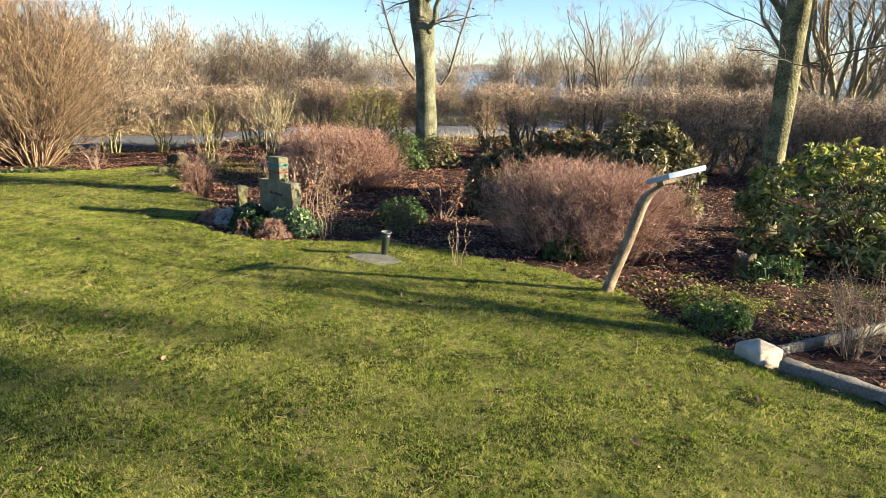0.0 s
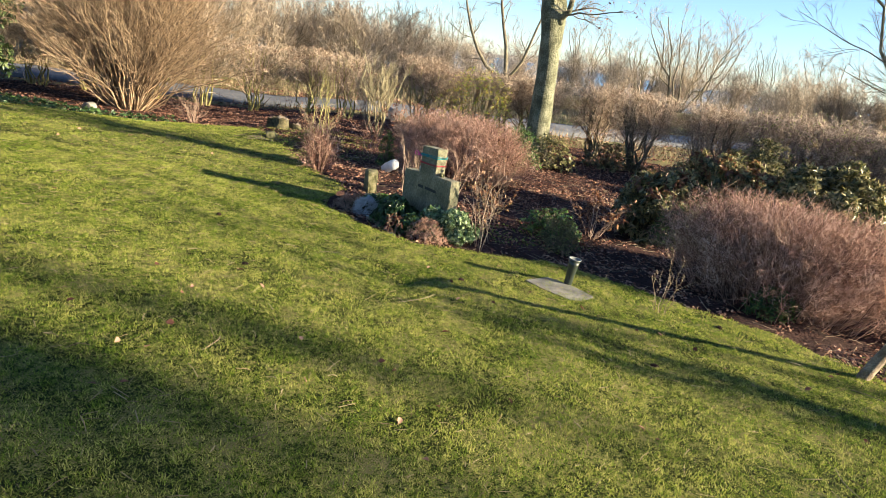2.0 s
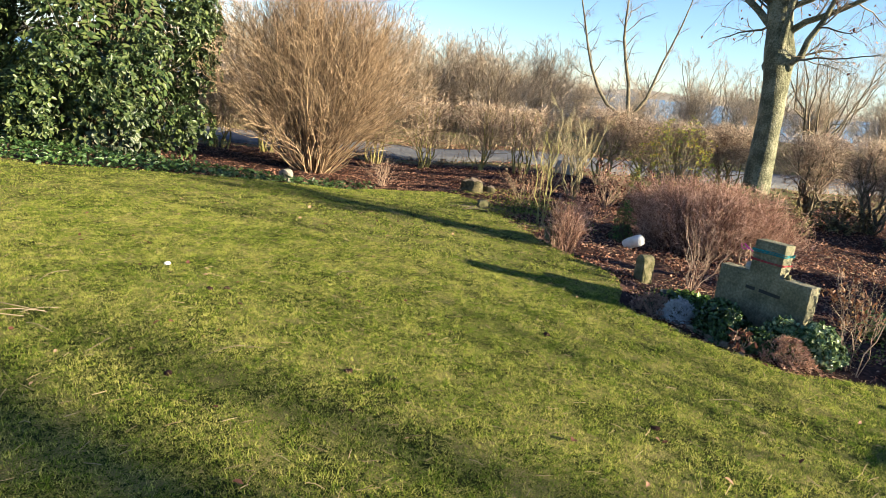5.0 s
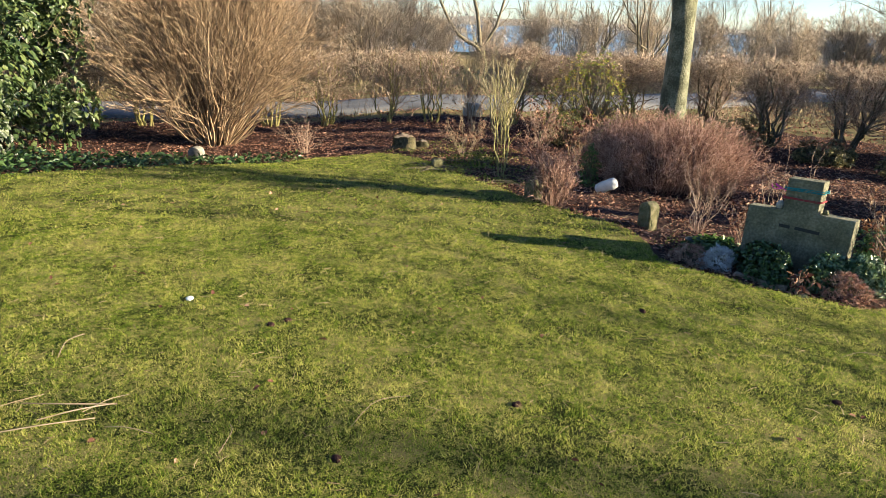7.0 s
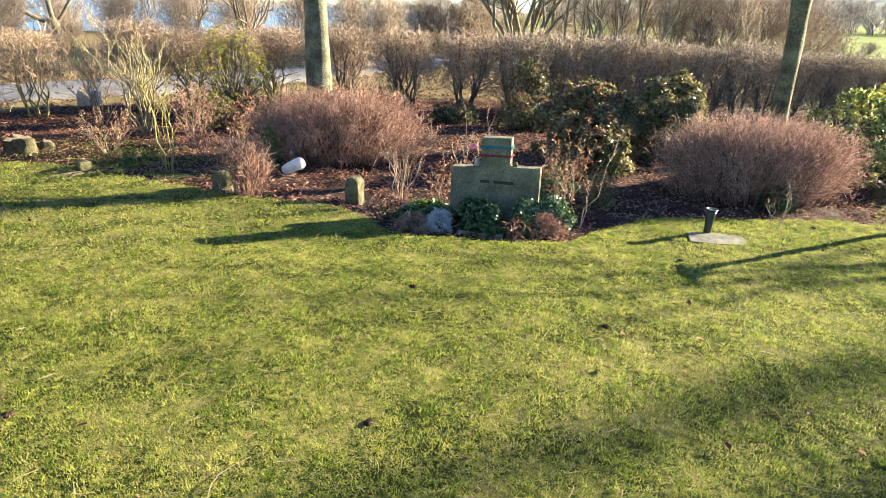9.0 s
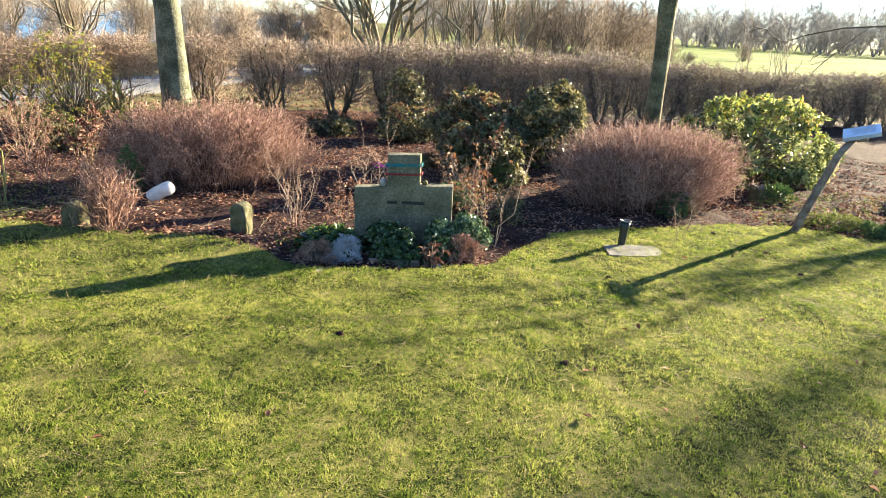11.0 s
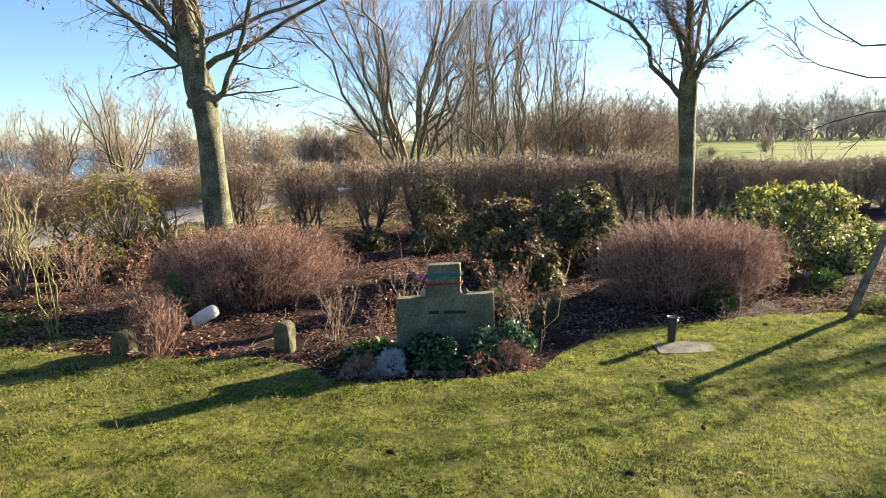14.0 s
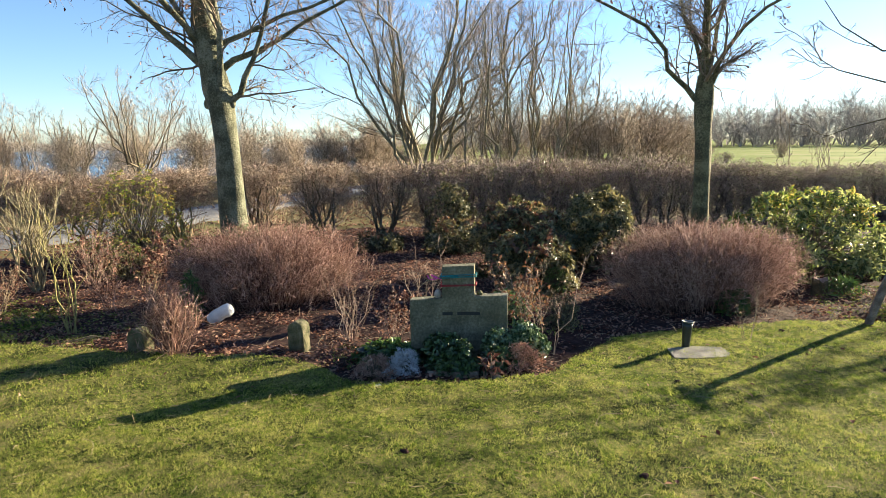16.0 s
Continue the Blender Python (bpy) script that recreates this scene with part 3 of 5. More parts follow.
def big_tree(name, base, trunk_pts, radii, limbs, label, twigs, bark, ratio=(0.52, 0.5, 0.48), seed=1, leaf_n=0, thin=0.36):
    """A bare tree: trunk, its main limbs one by one, and the crown of branches and twigs."""
    t = thing(name, (0, 0, 0), 0, label, "tree")
    smooth(part("trunk", trunk_mesh(trunk_pts, radii, seed=seed), bark, t))
    Ls = [line(pts, 9, r0, r1) for pts, r0, r1 in limbs]
    for P, R in Ls:
        P[0, 2:] += rng.normal(size=(7, 3)) * 0.04 * np.linspace(0.5, 1, 7)[:, None]
    for P, R in Ls:
        smooth(part("limb", mesh_np("limb", *tubes(P, R, 8)), bark, t))
    P = np.concatenate([p for p, _ in Ls])
    R = np.concatenate([r for _, r in Ls])
    P2, R2 = sprout(P, R, twigs[0], ratio[0], 46, 0.1, 7, 0.2, thin, 0.005, 0.2)
    P3, R3 = sprout(P2, R2, twigs[1], ratio[1], 46, -0.04, 6, 0.12, 0.5, 0.003, 0.24)
    P4, R4 = sprout(P3, R3, twigs[2], ratio[2], 46, -0.1, 3, 0.1, 0.6, 0.0022, 0.25)
    part("branch_mass", mesh_np("branch_mass", *join(tubes(P2, R2, 5), tubes(P3, R3, 4))), LIMB_BARK, t)
    part("twig_mass", mesh_np("twig_mass", *tubes(P4, R4, 3)), TWIG, t)
    if leaf_n:
        pick = rng.integers(0, len(P4), leaf_n)
        C = P4[pick, -1]
        part("withered_foliage", mesh_np("withered_foliage", *leaves(C, rand_dirs(leaf_n, -0.8), rand_dirs(leaf_n), 0.07, 0.04, 0.5)), LITTER, t, "few withered brown leaves still hanging")
    return t


E2 = np.array([0.74, -0.67, 0.0])
F2 = np.array([0.67, 0.74, 0.0])


def fan(o, *moves):
    """Points from o by moves (across, up, away) seen from the lawn."""
    out = [np.array(o, float)]
    for a, u, f in moves:
        out.append(np.array(o, float) + E2 * a + F2 * f + np.array([0, 0, u]))
    return out


z1 = gz(0, 15.1)
T1 = [(-0.07, 15.19, z1 - 0.1), (-0.08, 15.17, 0.4), (-0.10, 15.17, 1.4), (-0.16, 15.2, 2.25), (-0.24, 15.22, 2.8), (-0.34, 15.25, 3.5), (-0.38, 15.27, 4.1)]
f1 = (-0.18, 15.2, 2.42)
f1b = (-0.22, 15.2, 2.75)
f1c = (-0.3, 15.23, 3.2)
f1d = (-0.36, 15.26, 3.9)
big_tree("tree", (0, 15.1, z1), T1, [0.248, 0.238, 0.228, 0.225, 0.265, 0.205, 0.175, 0.14], [
    (fan(f1d, (-0.03, 0.4, 0), (-0.1, 1.2, 0.1), (-0.2, 2.4, 0.3), (0.0, 4.4, 0.2)), 0.15, 0.04),
    (fan(f1b, (-0.25, 0.25, 0), (-0.75, 0.72, -0.1), (-1.45, 1.3, -0.3), (-2.7, 2.1, -0.4)), 0.085, 0.025),
    (fan(f1b, (-0.2, 0.45, -0.1), (-0.6, 1.2, -0.2), (-1.0, 2.2, -0.2), (-1.5, 3.6, -0.3)), 0.07, 0.025),
    (fan(f1, (0.26, -0.08, 0), (0.56, 0.3, -0.1), (0.88, 1.02, -0.2), (1.5, 2.7, -0.4)), 0.078, 0.025),
    (fan(f1, (0.13, 0.2, -0.2), (0.13, 1.1, -0.26), (0.17, 1.8, -0.3), (0.3, 3.6, -0.6)), 0.075, 0.03),
    (fan(f1b, (0.3, 0.3, 0.1), (0.8, 0.5, 0.2), (1.55, 1.0, 0.4), (2.9, 1.8, 0.7)), 0.07, 0.022),
    (fan(f1c, (0.3, 0.2, 0.1), (0.95, 0.45, 0.2), (1.7, 0.8, 0.4), (3.1, 1.3, 0.8)), 0.06, 0.02),
    (fan(f1c, (0.1, 0.3, 0.2), (-0.2, 1.0, 0.9), (-0.4, 2.0, 1.7), (-0.6, 3.8, 2.2)), 0.08, 0.03),
    (fan(f1c, (-0.2, 0.3, -0.2), (-0.7, 1.0, -0.8), (-1.2, 1.9, -1.5), (-1.6, 3.4, -2.2)), 0.07, 0.025),
], "tall bare maple with a green-grey trunk in the bed", (8, 8, 8), BARK, ratio=(0.46, 0.5, 0.5), seed=3, leaf_n=500)
for q_, r_ in [((-0.01, 15.04, 2.3), 0.075), ((-0.33, 15.33, 2.28), 0.08)]:
    bmk = bmesh.new()
    bmesh.ops.create_icosphere(bmk, subdivisions=2, radius=r_, matrix=pose(*q_) @ Matrix.Diagonal((1, 1, 1.4, 1)))
    for v in bmk.verts:
        v.co += v.normal * 0.02 * noise.noise(v.co * 9)
    smooth(part("burr", bmk, BARK, bpy.data.objects["tree"]))

z2 = gz(4.62, 8.45)
T2 = [(4.6, 8.44, z2 - 0.1), (4.6, 8.44, 0.4), (4.62, 8.45, 1.3), (4.62, 8.47, 1.9), (4.64, 8.48, 2.2), (4.65, 8.48, 2.5)]
f2 = (4.64, 8.48, 2.08)
big_tree("tree", (4.6, 8.45, z2), T2, [0.14, 0.136, 0.127, 0.122, 0.138, 0.132, 0.11], [
    (fan(f2, (0.0, 0.3, 0), (0.02, 1.0, 0.05), (-0.05, 1.9, 0.1), (0.05, 3.6, 0.2)), 0.115, 0.03),
    (fan(f2, (-0.13, 0.05, 0), (-0.5, 0.52, 0.05), (-0.92, 1.12, 0.1), (-2.0, 1.8, 0.3)), 0.058, 0.018),
    (fan(f2, (0.1, 0.4, -0.05), (0.27, 0.82, -0.1), (0.8, 1.36, -0.2), (1.7, 1.85, -0.3)), 0.052, 0.016),
    (fan(f2, (0.06, 0.5, 0.05), (0.22, 1.15, 0.1), (0.36, 1.7, 0.2), (0.6, 3.0, 0.4)), 0.045, 0.016),
    (fan(f2, (-0.06, 0.7, 0.1), (-0.2, 1.3, 0.3), (-0.45, 2.0, 0.5), (-0.8, 3.2, 0.8)), 0.045, 0.016),
    (fan(f2, (0.0, 0.55, -0.1), (-0.2, 1.3, -0.5), (-0.5, 2.1, -0.9), (-0.9, 3.2, -1.2)), 0.045, 0.016),
], "slim bare tree with a dark trunk between shrubs", (11, 8, 7), MOSSY_BARK, ratio=(0.36, 0.5, 0.5), seed=5, leaf_n=120)

# unseen slender trees added far east only to cast soft shade on the lawn
# crown width, height and leaf count set each shade patch's place and depth
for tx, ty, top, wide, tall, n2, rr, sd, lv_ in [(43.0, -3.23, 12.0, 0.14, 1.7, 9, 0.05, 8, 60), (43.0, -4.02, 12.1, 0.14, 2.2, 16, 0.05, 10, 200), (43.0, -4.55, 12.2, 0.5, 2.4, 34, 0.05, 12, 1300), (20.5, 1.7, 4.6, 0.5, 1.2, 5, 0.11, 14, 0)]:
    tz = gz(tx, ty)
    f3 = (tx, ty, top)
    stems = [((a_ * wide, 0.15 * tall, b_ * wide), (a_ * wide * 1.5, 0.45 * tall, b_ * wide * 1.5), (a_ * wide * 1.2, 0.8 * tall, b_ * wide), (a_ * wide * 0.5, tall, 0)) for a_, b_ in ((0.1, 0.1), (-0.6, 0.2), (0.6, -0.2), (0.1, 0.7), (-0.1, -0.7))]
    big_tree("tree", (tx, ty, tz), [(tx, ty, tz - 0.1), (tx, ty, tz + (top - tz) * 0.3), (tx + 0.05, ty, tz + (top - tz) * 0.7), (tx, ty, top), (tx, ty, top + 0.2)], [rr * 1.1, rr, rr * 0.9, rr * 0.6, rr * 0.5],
             [(fan(f3, *s_), 0.045, 0.02) for s_ in stems], "unseen slender tree added to cast shade on the lawn", (n2, 8, 5), BARK_DARK, ratio=(0.16, 0.5, 0.5), seed=sd, thin=0.45, leaf_n=lv_)

# a tree whose long thin branches reach into the view
tx, ty, hh, rr = 10.6, 3.1, 2.6, 0.1
tz = gz(tx, ty)
tt = (tx, ty, tz + hh)
big_tree("tree", (tx, ty, tz), [(tx, ty, tz - 0.1), (tx, ty, tz + 0.8), (tx + 0.05, ty, tz + 1.6), tt, (tx, ty, tz + hh + 0.2)], [rr * 1.1, rr, rr * 0.95, rr * 0.8, rr * 0.7], [
    ([tt, (tx + 0.1, ty, tz + hh + 0.4), (tx, ty + 0.1, tz + hh + 0.9), (tx, ty, tz + hh + 1.4)], 0.05, 0.012),
    ([tt, (8.9, 3.8, 2.45), (6.4, 4.9, 2.3), (4.42, 6.05, 2.22), (3.75, 6.7, 2.52)], 0.03, 0.004),
    ([tt, (8.9, 3.8, 2.8), (6.5, 4.9, 2.7), (4.47, 6.09, 2.62), (3.9, 6.7, 3.25)], 0.03, 0.004),
    ([tt, (8.9, 3.8, 2.3), (6.4, 4.8, 1.98), (4.36, 5.99, 1.72), (3.75, 6.5, 1.54)], 0.026, 0.004),
], "bare tree with long thin drooping branches beside the lawn", (4, 4, 4), BARK_DARK, ratio=(0.14, 0.5, 0.5), seed=9, thin=0.4)


def many_stems(name, place, n, height, lean, r, label, category="tree", twigs=(7, 6, 5), material=None, ratio=(0.36, 0.4, 0.4), bark=None, bow=-0.05):
    """A tree or tall shrub of many stems that fan out from one foot."""
    t = thing(name, place, 0, label, category)
    a = rng.uniform(0, 2 * np.pi, n)
    s = np.sqrt(rng.uniform(0.02, 1, n)) * lean
    hh = height * rng.uniform(0.7, 1.05, n)
    top = np.stack([np.cos(a) * s * hh, np.sin(a) * s * hh, hh], axis=1)
    foot = np.stack([np.cos(a), np.sin(a), 0 * a], axis=1) * rng.uniform(0.1, 0.6, n)[:, None] * r * 8
    foot[:, 2] = -0.05
    P = bend(foot, top, 8, bow, 0.035)
    R = r * rng.uniform(0.6, 1.1, n)[:, None] * np.linspace(1, 0.25, 8)[None]
    part("stem_mass", mesh_np("stem_mass", *tubes(P, R, 6)), bark or BARK_DARK, t)
    P2, R2 = sprout(P, R, twigs[0], ratio[0], 36, 0.14, 6, 0.2, 0.4, r * 0.08)
    P3, R3 = sprout(P2, R2, twigs[1], ratio[1], 34, 0.12, 4, 0.15, 0.6, r * 0.06)
    P4, R4 = sprout(P3, R3, twigs[2], ratio[2], 38, 0.1, 2, 0.1, 0.7, r * 0.05)
    part("branch_mass", mesh_np("branch_mass", *join(tubes(P2, R2, 4), tubes(P3, R3, 3))), LIMB_BARK, t)
    part("twig_mass", mesh_np("twig_mass", *tubes(P4, R4, 3)), material or FAR_TWIG, t)
    return t


def at_az(az, dist, x0=-5.2, y0=3.7):
    x, y = x0 + math.sin(radians(az)) * dist, y0 + math.cos(radians(az)) * dist
    return x, y, float(ground_z(x, y))


# tan bark here stands for low sun on darker olive stems
many_stems("multi_stem_tree", (17.8, 30.5, float(ground_z(17.8, 30.5))), 18, 11.5, 0.8, 0.125, "large bare tree of many stems beyond the lane", twigs=(11, 8, 6), ratio=(0.4, 0.5, 0.5), bark=PALE_LIT_BARK, bow=0.015)
POLES = [many_stems("pole_tree", (0, 0, -50), 4, 9.5, 0.15, 0.075, "slender bare tree with straight poles", twigs=(15, 7, 4), ratio=(0.24, 0.5, 0.5), bark=PALE_LIT_BARK) for _ in range(3)]
for j, (az, d, h_) in enumerate([(48.0, 31, 9.5), (50.3, 33, 10.5), (52.2, 30, 9.0), (54.5, 34, 8.0), (46.2, 36, 9), (47.2, 29, 8.5), (49.2, 36, 10.5), (51.2, 37, 10), (53.4, 32, 7.5), (45.2, 31, 8)]):
    copy_thing(POLES[j % 3], pose(*at_az(az, d), 0, 0, j * 67) @ Matrix.Diagonal((h_ / 9.5, h_ / 9.5, h_ / 9.5, 1)))
for m in POLES:
    for o in list(m.children_recursive) + [m]:
        bpy.data.objects.remove(o)


def scrub_model():
    """A dense rounded thicket about 4 m high."""
    t = thing("bare_shrub", (0, 0, -50), 0, "", "shrub")
    n = 75
    P = dome_lines(n, 2.3, 2.3, 4.0, 0.35, 6, 0.06, 0.0, 2.4)
    R = 0.022 * rng.uniform(0.5, 1.2, n)[:, None] * np.linspace(1.1, 0.3, 6)[None]
    part("stem_mass", mesh_np("stem_mass", *tubes(P, R, 4)), LIMB_BARK, t)
    P2, R2 = sprout(P, R, 7, 0.32, 42, 0.12, 4, 0.25, 0.6, 0.008)
    P3, R3 = sprout(P2, R2, 5, 0.6, 42, 0.1, 2, 0.15, 0.75, 0.0065)
    part("branch_mass", mesh_np("branch_mass", *tubes(P2, R2, 3)), FAR_TWIG, t)
    part("twig_mass", mesh_np("twig_mass", *tubes(P3, R3, 3)), FAR_TWIG, t)
    return t


def plant_scrub(spots, x0, y0, label):
    for j, (az, d, h_) in enumerate(spots):
        x, y, z = at_az(az, d, x0, y0)
        k = h_ / 4.0
        wide = max(k * 1.15, 0.6)
        tagged(copy_thing(SCRUB[j % 3], pose(x, y, z - 0.05, 0, 0, j * 77) @ Matrix.Diagonal((wide, wide * 0.9, k, 1))), label)


many_stems("shore_tree", at_az(17.3, 78), 10, 9.5, 0.75, 0.13, "broad bare willow with spreading limbs on the bank", twigs=(9, 7, 6), ratio=(0.45, 0.5, 0.5))
SHORE = [many_stems("shore_tree", (0, 0, -50), n, 13, 0.5, 0.17, "bare tree standing at the lake shore", twigs=(9, 7, 5), ratio=(0.42, 0.5, 0.5)) for n in (5, 7, 8)]
for az, d, h_, n in [(16.2, 120, 15, 5), (-4.5, 130, 13, 5), (6.5, 140, 13, 6), (21, 130, 13, 6), (25, 125, 12, 6), (9, 170, 14, 6), (-9, 150, 13, 6), (-13, 140, 12, 6)]:
    x, y = -2.6 + math.sin(radians(az)) * d, 2 + math.cos(radians(az)) * d
    src = SHORE[int(d) % 3]
    copy_thing(src, pose(x, y, float(ground_z(x, y)), 0, 0, d * 7) @ Matrix.Diagonal((h_ / 13, h_ / 13, h_ / 13, 1)))
for m in SHORE:
    for o in list(m.children_recursive) + [m]:
        bpy.data.objects.remove(o)
x, y = -2.6 + math.sin(radians(11.6)) * 130, 2 + math.cos(radians(11.6)) * 130
many_stems("pollard_willow", (x, y, float(ground_z(x, y))), 14, 11, 0.5, 0.25, "pollard willow with a thick short trunk by the lake", twigs=(8, 6, 4))

wz = float(ground_z(-1.5, 63.9))
big_tree("willow", (-1.5, 63.9, wz), [(-1.3, 63.9, wz - 0.3), (-1.4, 63.9, wz + 0.6), (-1.6, 63.9, wz + 1.2), (-1.7, 63.9, wz + 1.7)], [0.5, 0.45, 0.42, 0.35], [
    ([(-1.7, 63.9, wz + 1.3), (-3.6, 63.9, wz + 2.2), (-5.4, 63.8, wz + 5.2), (-6.6, 63.8, wz + 9.0), (-8.0, 63.7, wz + 13.5)], 0.19, 0.04),
    ([(-1.6, 63.9, wz + 1.4), (-2.0, 63.9, wz + 4.2), (-3.0, 63.9, wz + 8.0), (-3.2, 63.9, wz + 11.5), (-3.0, 63.9, wz + 15.0)], 0.19, 0.04),
    ([(-1.4, 63.9, wz + 1.3), (-0.3, 63.9, wz + 3.0), (0.6, 63.9, wz + 6.0), (1.6, 63.8, wz + 9.4), (2.2, 63.8, wz + 12.0)], 0.15, 0.04),
], "old bare willow with three leaning stems on the bank", (12, 7, 5), BARK_DARK, ratio=(0.24, 0.5, 0.5), seed=21, thin=0.4)

# far woods round the pasture and along the shore
fw = []
for az, d, h_, n in [(a + rng.uniform(-1, 1), rng.uniform(290, 450), rng.uniform(7, 23), 1) for a in np.arange(42, 84, 0.14)] + [(a, rng.uniform(120, 220), rng.uniform(5, 12), 1) for a in np.arange(-40, 34, 1.0)]:
    x, y, z = at_az(az, d)
    m = 4
    a = rng.uniform(0, 2 * np.pi, m)
    top = np.stack([x + np.cos(a) * h_ * 0.42, y + np.sin(a) * h_ * 0.42, z + h_ * rng.uniform(0.6, 1, m)], axis=1)
    P = bend(np.tile([x, y, z - 0.5], (m, 1)), top, 6, 0, 0.05)
    R = (0.22 if d > 300 else 0.11) * np.ones((m, 1)) * np.linspace(1, 0.3, 6)[None]
    P2, R2 = sprout(P, R, 7, 0.45, 40, 0.2, 3, 0.15, 0.5, 0.07 if d > 300 else 0.035)
    P3, R3 = sprout(P2, R2, 6, 0.6, 40, 0.1, 2, 0.1, 0.7, 0.06 if d > 300 else 0.03)
    fw += [tubes(P, R, 3), tubes(P2, R2, 3), tubes(P3, R3, 3)]
tagged(part("far_woods", mesh_np("far_woods", *join(*fw)), HAZY_WOOD), "distant belt of bare winter trees, haze put into their pale colour", "trees", kind="stuff")


# dry reed and grass on the bank
rx, ry = scatter(70000, -30, 40, 17, 62, lambda x, y: ~inside(x, y, BED) & (und(x, y, 6, 51) + 0.6 * und(x, y, 1.5, 52) > -0.2))
cl = spline(ROAD, 300)
off_road = np.array([np.min(np.hypot(cl[:, 0] - a, cl[:, 1] - b)) for a, b in zip(rx, ry)]) > 1.75
rx, ry = rx[off_road], ry[off_road]
rm = len(rx)
ra, rh = rng.uniform(0, 2 * np.pi, rm), rng.uniform(0.12, 0.5, rm) * (1 + 0.6 * (np.hypot(rx, ry) > 30))
rb = np.stack([rx, ry, ground_z(rx, ry) - 0.02], axis=1)
rs = np.stack([np.cos(ra), np.sin(ra), 0 * ra], axis=1) * 0.01
rt = rb + np.stack([rng.normal(0, 0.35, rm), rng.normal(0, 0.35, rm), np.ones(rm)], axis=1) * rh[:, None]
tagged(part("dry_reed", mesh_np("dry_reed", np.stack([rb - rs, rb + rs, rt], axis=1).reshape(-1, 3), np.arange(3 * rm).reshape(-1, 3)), REED), "dry straw-coloured reed and grass on the bank", "reed", kind="stuff")


# ---- shrubs ----
def dome_lines(n, a, b, h, base=0.4, k=5, wobble=0.05, low=0.0, flat=3.6):
    th = rng.uniform(0, 2 * np.pi, n)
    s = np.sqrt(rng.uniform(low, 1, n))
    q = rng.uniform(0.72, 1.06, n)
    top = np.stack([a * s * np.cos(th) * q, b * s * np.sin(th) * q, h * (1 - s**flat) ** 0.5 * q * 0.86 + 0.14 * h], axis=1)
    foot = top * np.array([base, base, 0]) * rng.uniform(0.5, 1.2, n)[:, None]
    P = bend(foot, top, k, 0.06, wobble)
    return P


SCRUB = [scrub_model() for _ in range(3)]
plant_scrub([(33, 40, 3.8), (36.5, 42, 4.3), (39.5, 48, 3.4), (56.5, 33, 4.4), (59.5, 36, 4.6), (28.5, 47, 4.2), (62, 42, 3.6), (64, 52, 3.0), (53.5, 40, 4.4), (44, 46, 3.2), (49, 45, 3.6), (60.5, 84, 2.6), (63.5, 120, 2.4), (66, 100, 1.6), (70, 130, 3.0), (58.0, 62, 2.6)], -5.2, 3.7, "rounded thicket of bare brown twigs beyond the hedge")
plant_scrub([(-12, 29, 3.8), (-15.5, 31, 4.1), (-8.5, 33, 4.0), (-5, 36, 2.6), (-1.0, 38, 1.6), (-19, 29, 4.2), (-24, 27, 4.4), (3, 36, 1.4), (6.5, 33, 1.3), (10, 36, 1.3), (14, 33, 1.3), (18, 36, 1.5), (22, 38, 2.0), (27, 40, 3.0), (-29, 26, 4.0), (-34, 25, 4.2), (-39, 25, 4.4), (31, 40, 3.6), (-26, 62, 5.2), (-22.5, 70, 5.6), (-18, 64, 5.0), (-14, 72, 5.4), (-10.5, 66, 5.2), (-7, 75, 5.6), (-3, 80, 4.6), (1.5, 74, 4.2), (5.5, 82, 5.2), (9.5, 76, 4.8), (14, 84, 5.6), (18.5, 74, 5.4), (22, 66, 4.8), (25.5, 58, 4.4)], -1.9, 1.7, "bare scrub on the bank above the lake")
for m in SCRUB:
    for o in list(m.children_recursive) + [m]:
        bpy.data.objects.remove(o)


def twig_mound(name, x, y, turn, a, b, h, n, sub, r, material, label, base=0.62, sub_len=(0.05, 0.17), flat=3.4):
    """A clipped, dense mound of thin twigs that spread from the ground and end in a tangle of fine shoots."""
    t = thing(name, (x, y, gz(x, y) - 0.02), turn, label, "shrub")
    P = dome_lines(n, a, b, h, base, wobble=0.075, flat=flat)
    R = r * rng.uniform(0.7, 1.2, n)[:, None] * np.linspace(1.3, 0.6, 5)[None]
    part("stem_mass", mesh_np("stem_mass", *tubes(P, R, 3)), SHADED_STEM, t)
    P2, R2 = sprout(P, R, sub, 0.3, 52, 0.12, 3, 0.45, 0.75, r * 0.6, 0.5, sub_len)
    part("twig_mass", mesh_np("twig_mass", *tubes(P2, R2, 3)), material, t)
    return t


ANG = math.degrees(math.atan2(-0.54, 0.84))
twig_mound("spirea_bush", 2.0, 7.12, ANG, 1.34, 0.92, 0.93, 2300, 9, 0.0023, RED_TWIG, "clipped mound of fine red-brown bare spirea twigs", flat=4.2)
twig_mound("spirea_bush", -1.38, 11.3, ANG, 1.4, 0.95, 1.0, 2000, 8, 0.0027, RED_TWIG, "wide mound of red-brown bare spirea twigs near the tree", flat=3.0)
twig_mound("spirea_bush", -3.2, 9.72, 0, 0.34, 0.32, 0.64, 240, 4, 0.003, RED_TWIG, "small upright clump of reddish bare twigs", base=0.3)


BS = thing("tall_shrub", (-8.88, 14.6, gz(-8.88, 14.6) - 0.03), 0, "big fan-shaped shrub of golden-brown bare twigs", "shrub")
P = dome_lines(400, 2.75, 2.2, 4.1, 0.13, 7, 0.04, 0.0, 2.2)
R = 0.014 * rng.uniform(0.35, 1.2, 400)[:, None] * np.linspace(1.2, 0.3, 7)[None]
part("stem_mass", mesh_np("stem_mass", *tubes(P, R, 4)), GOLD_TWIG, BS)
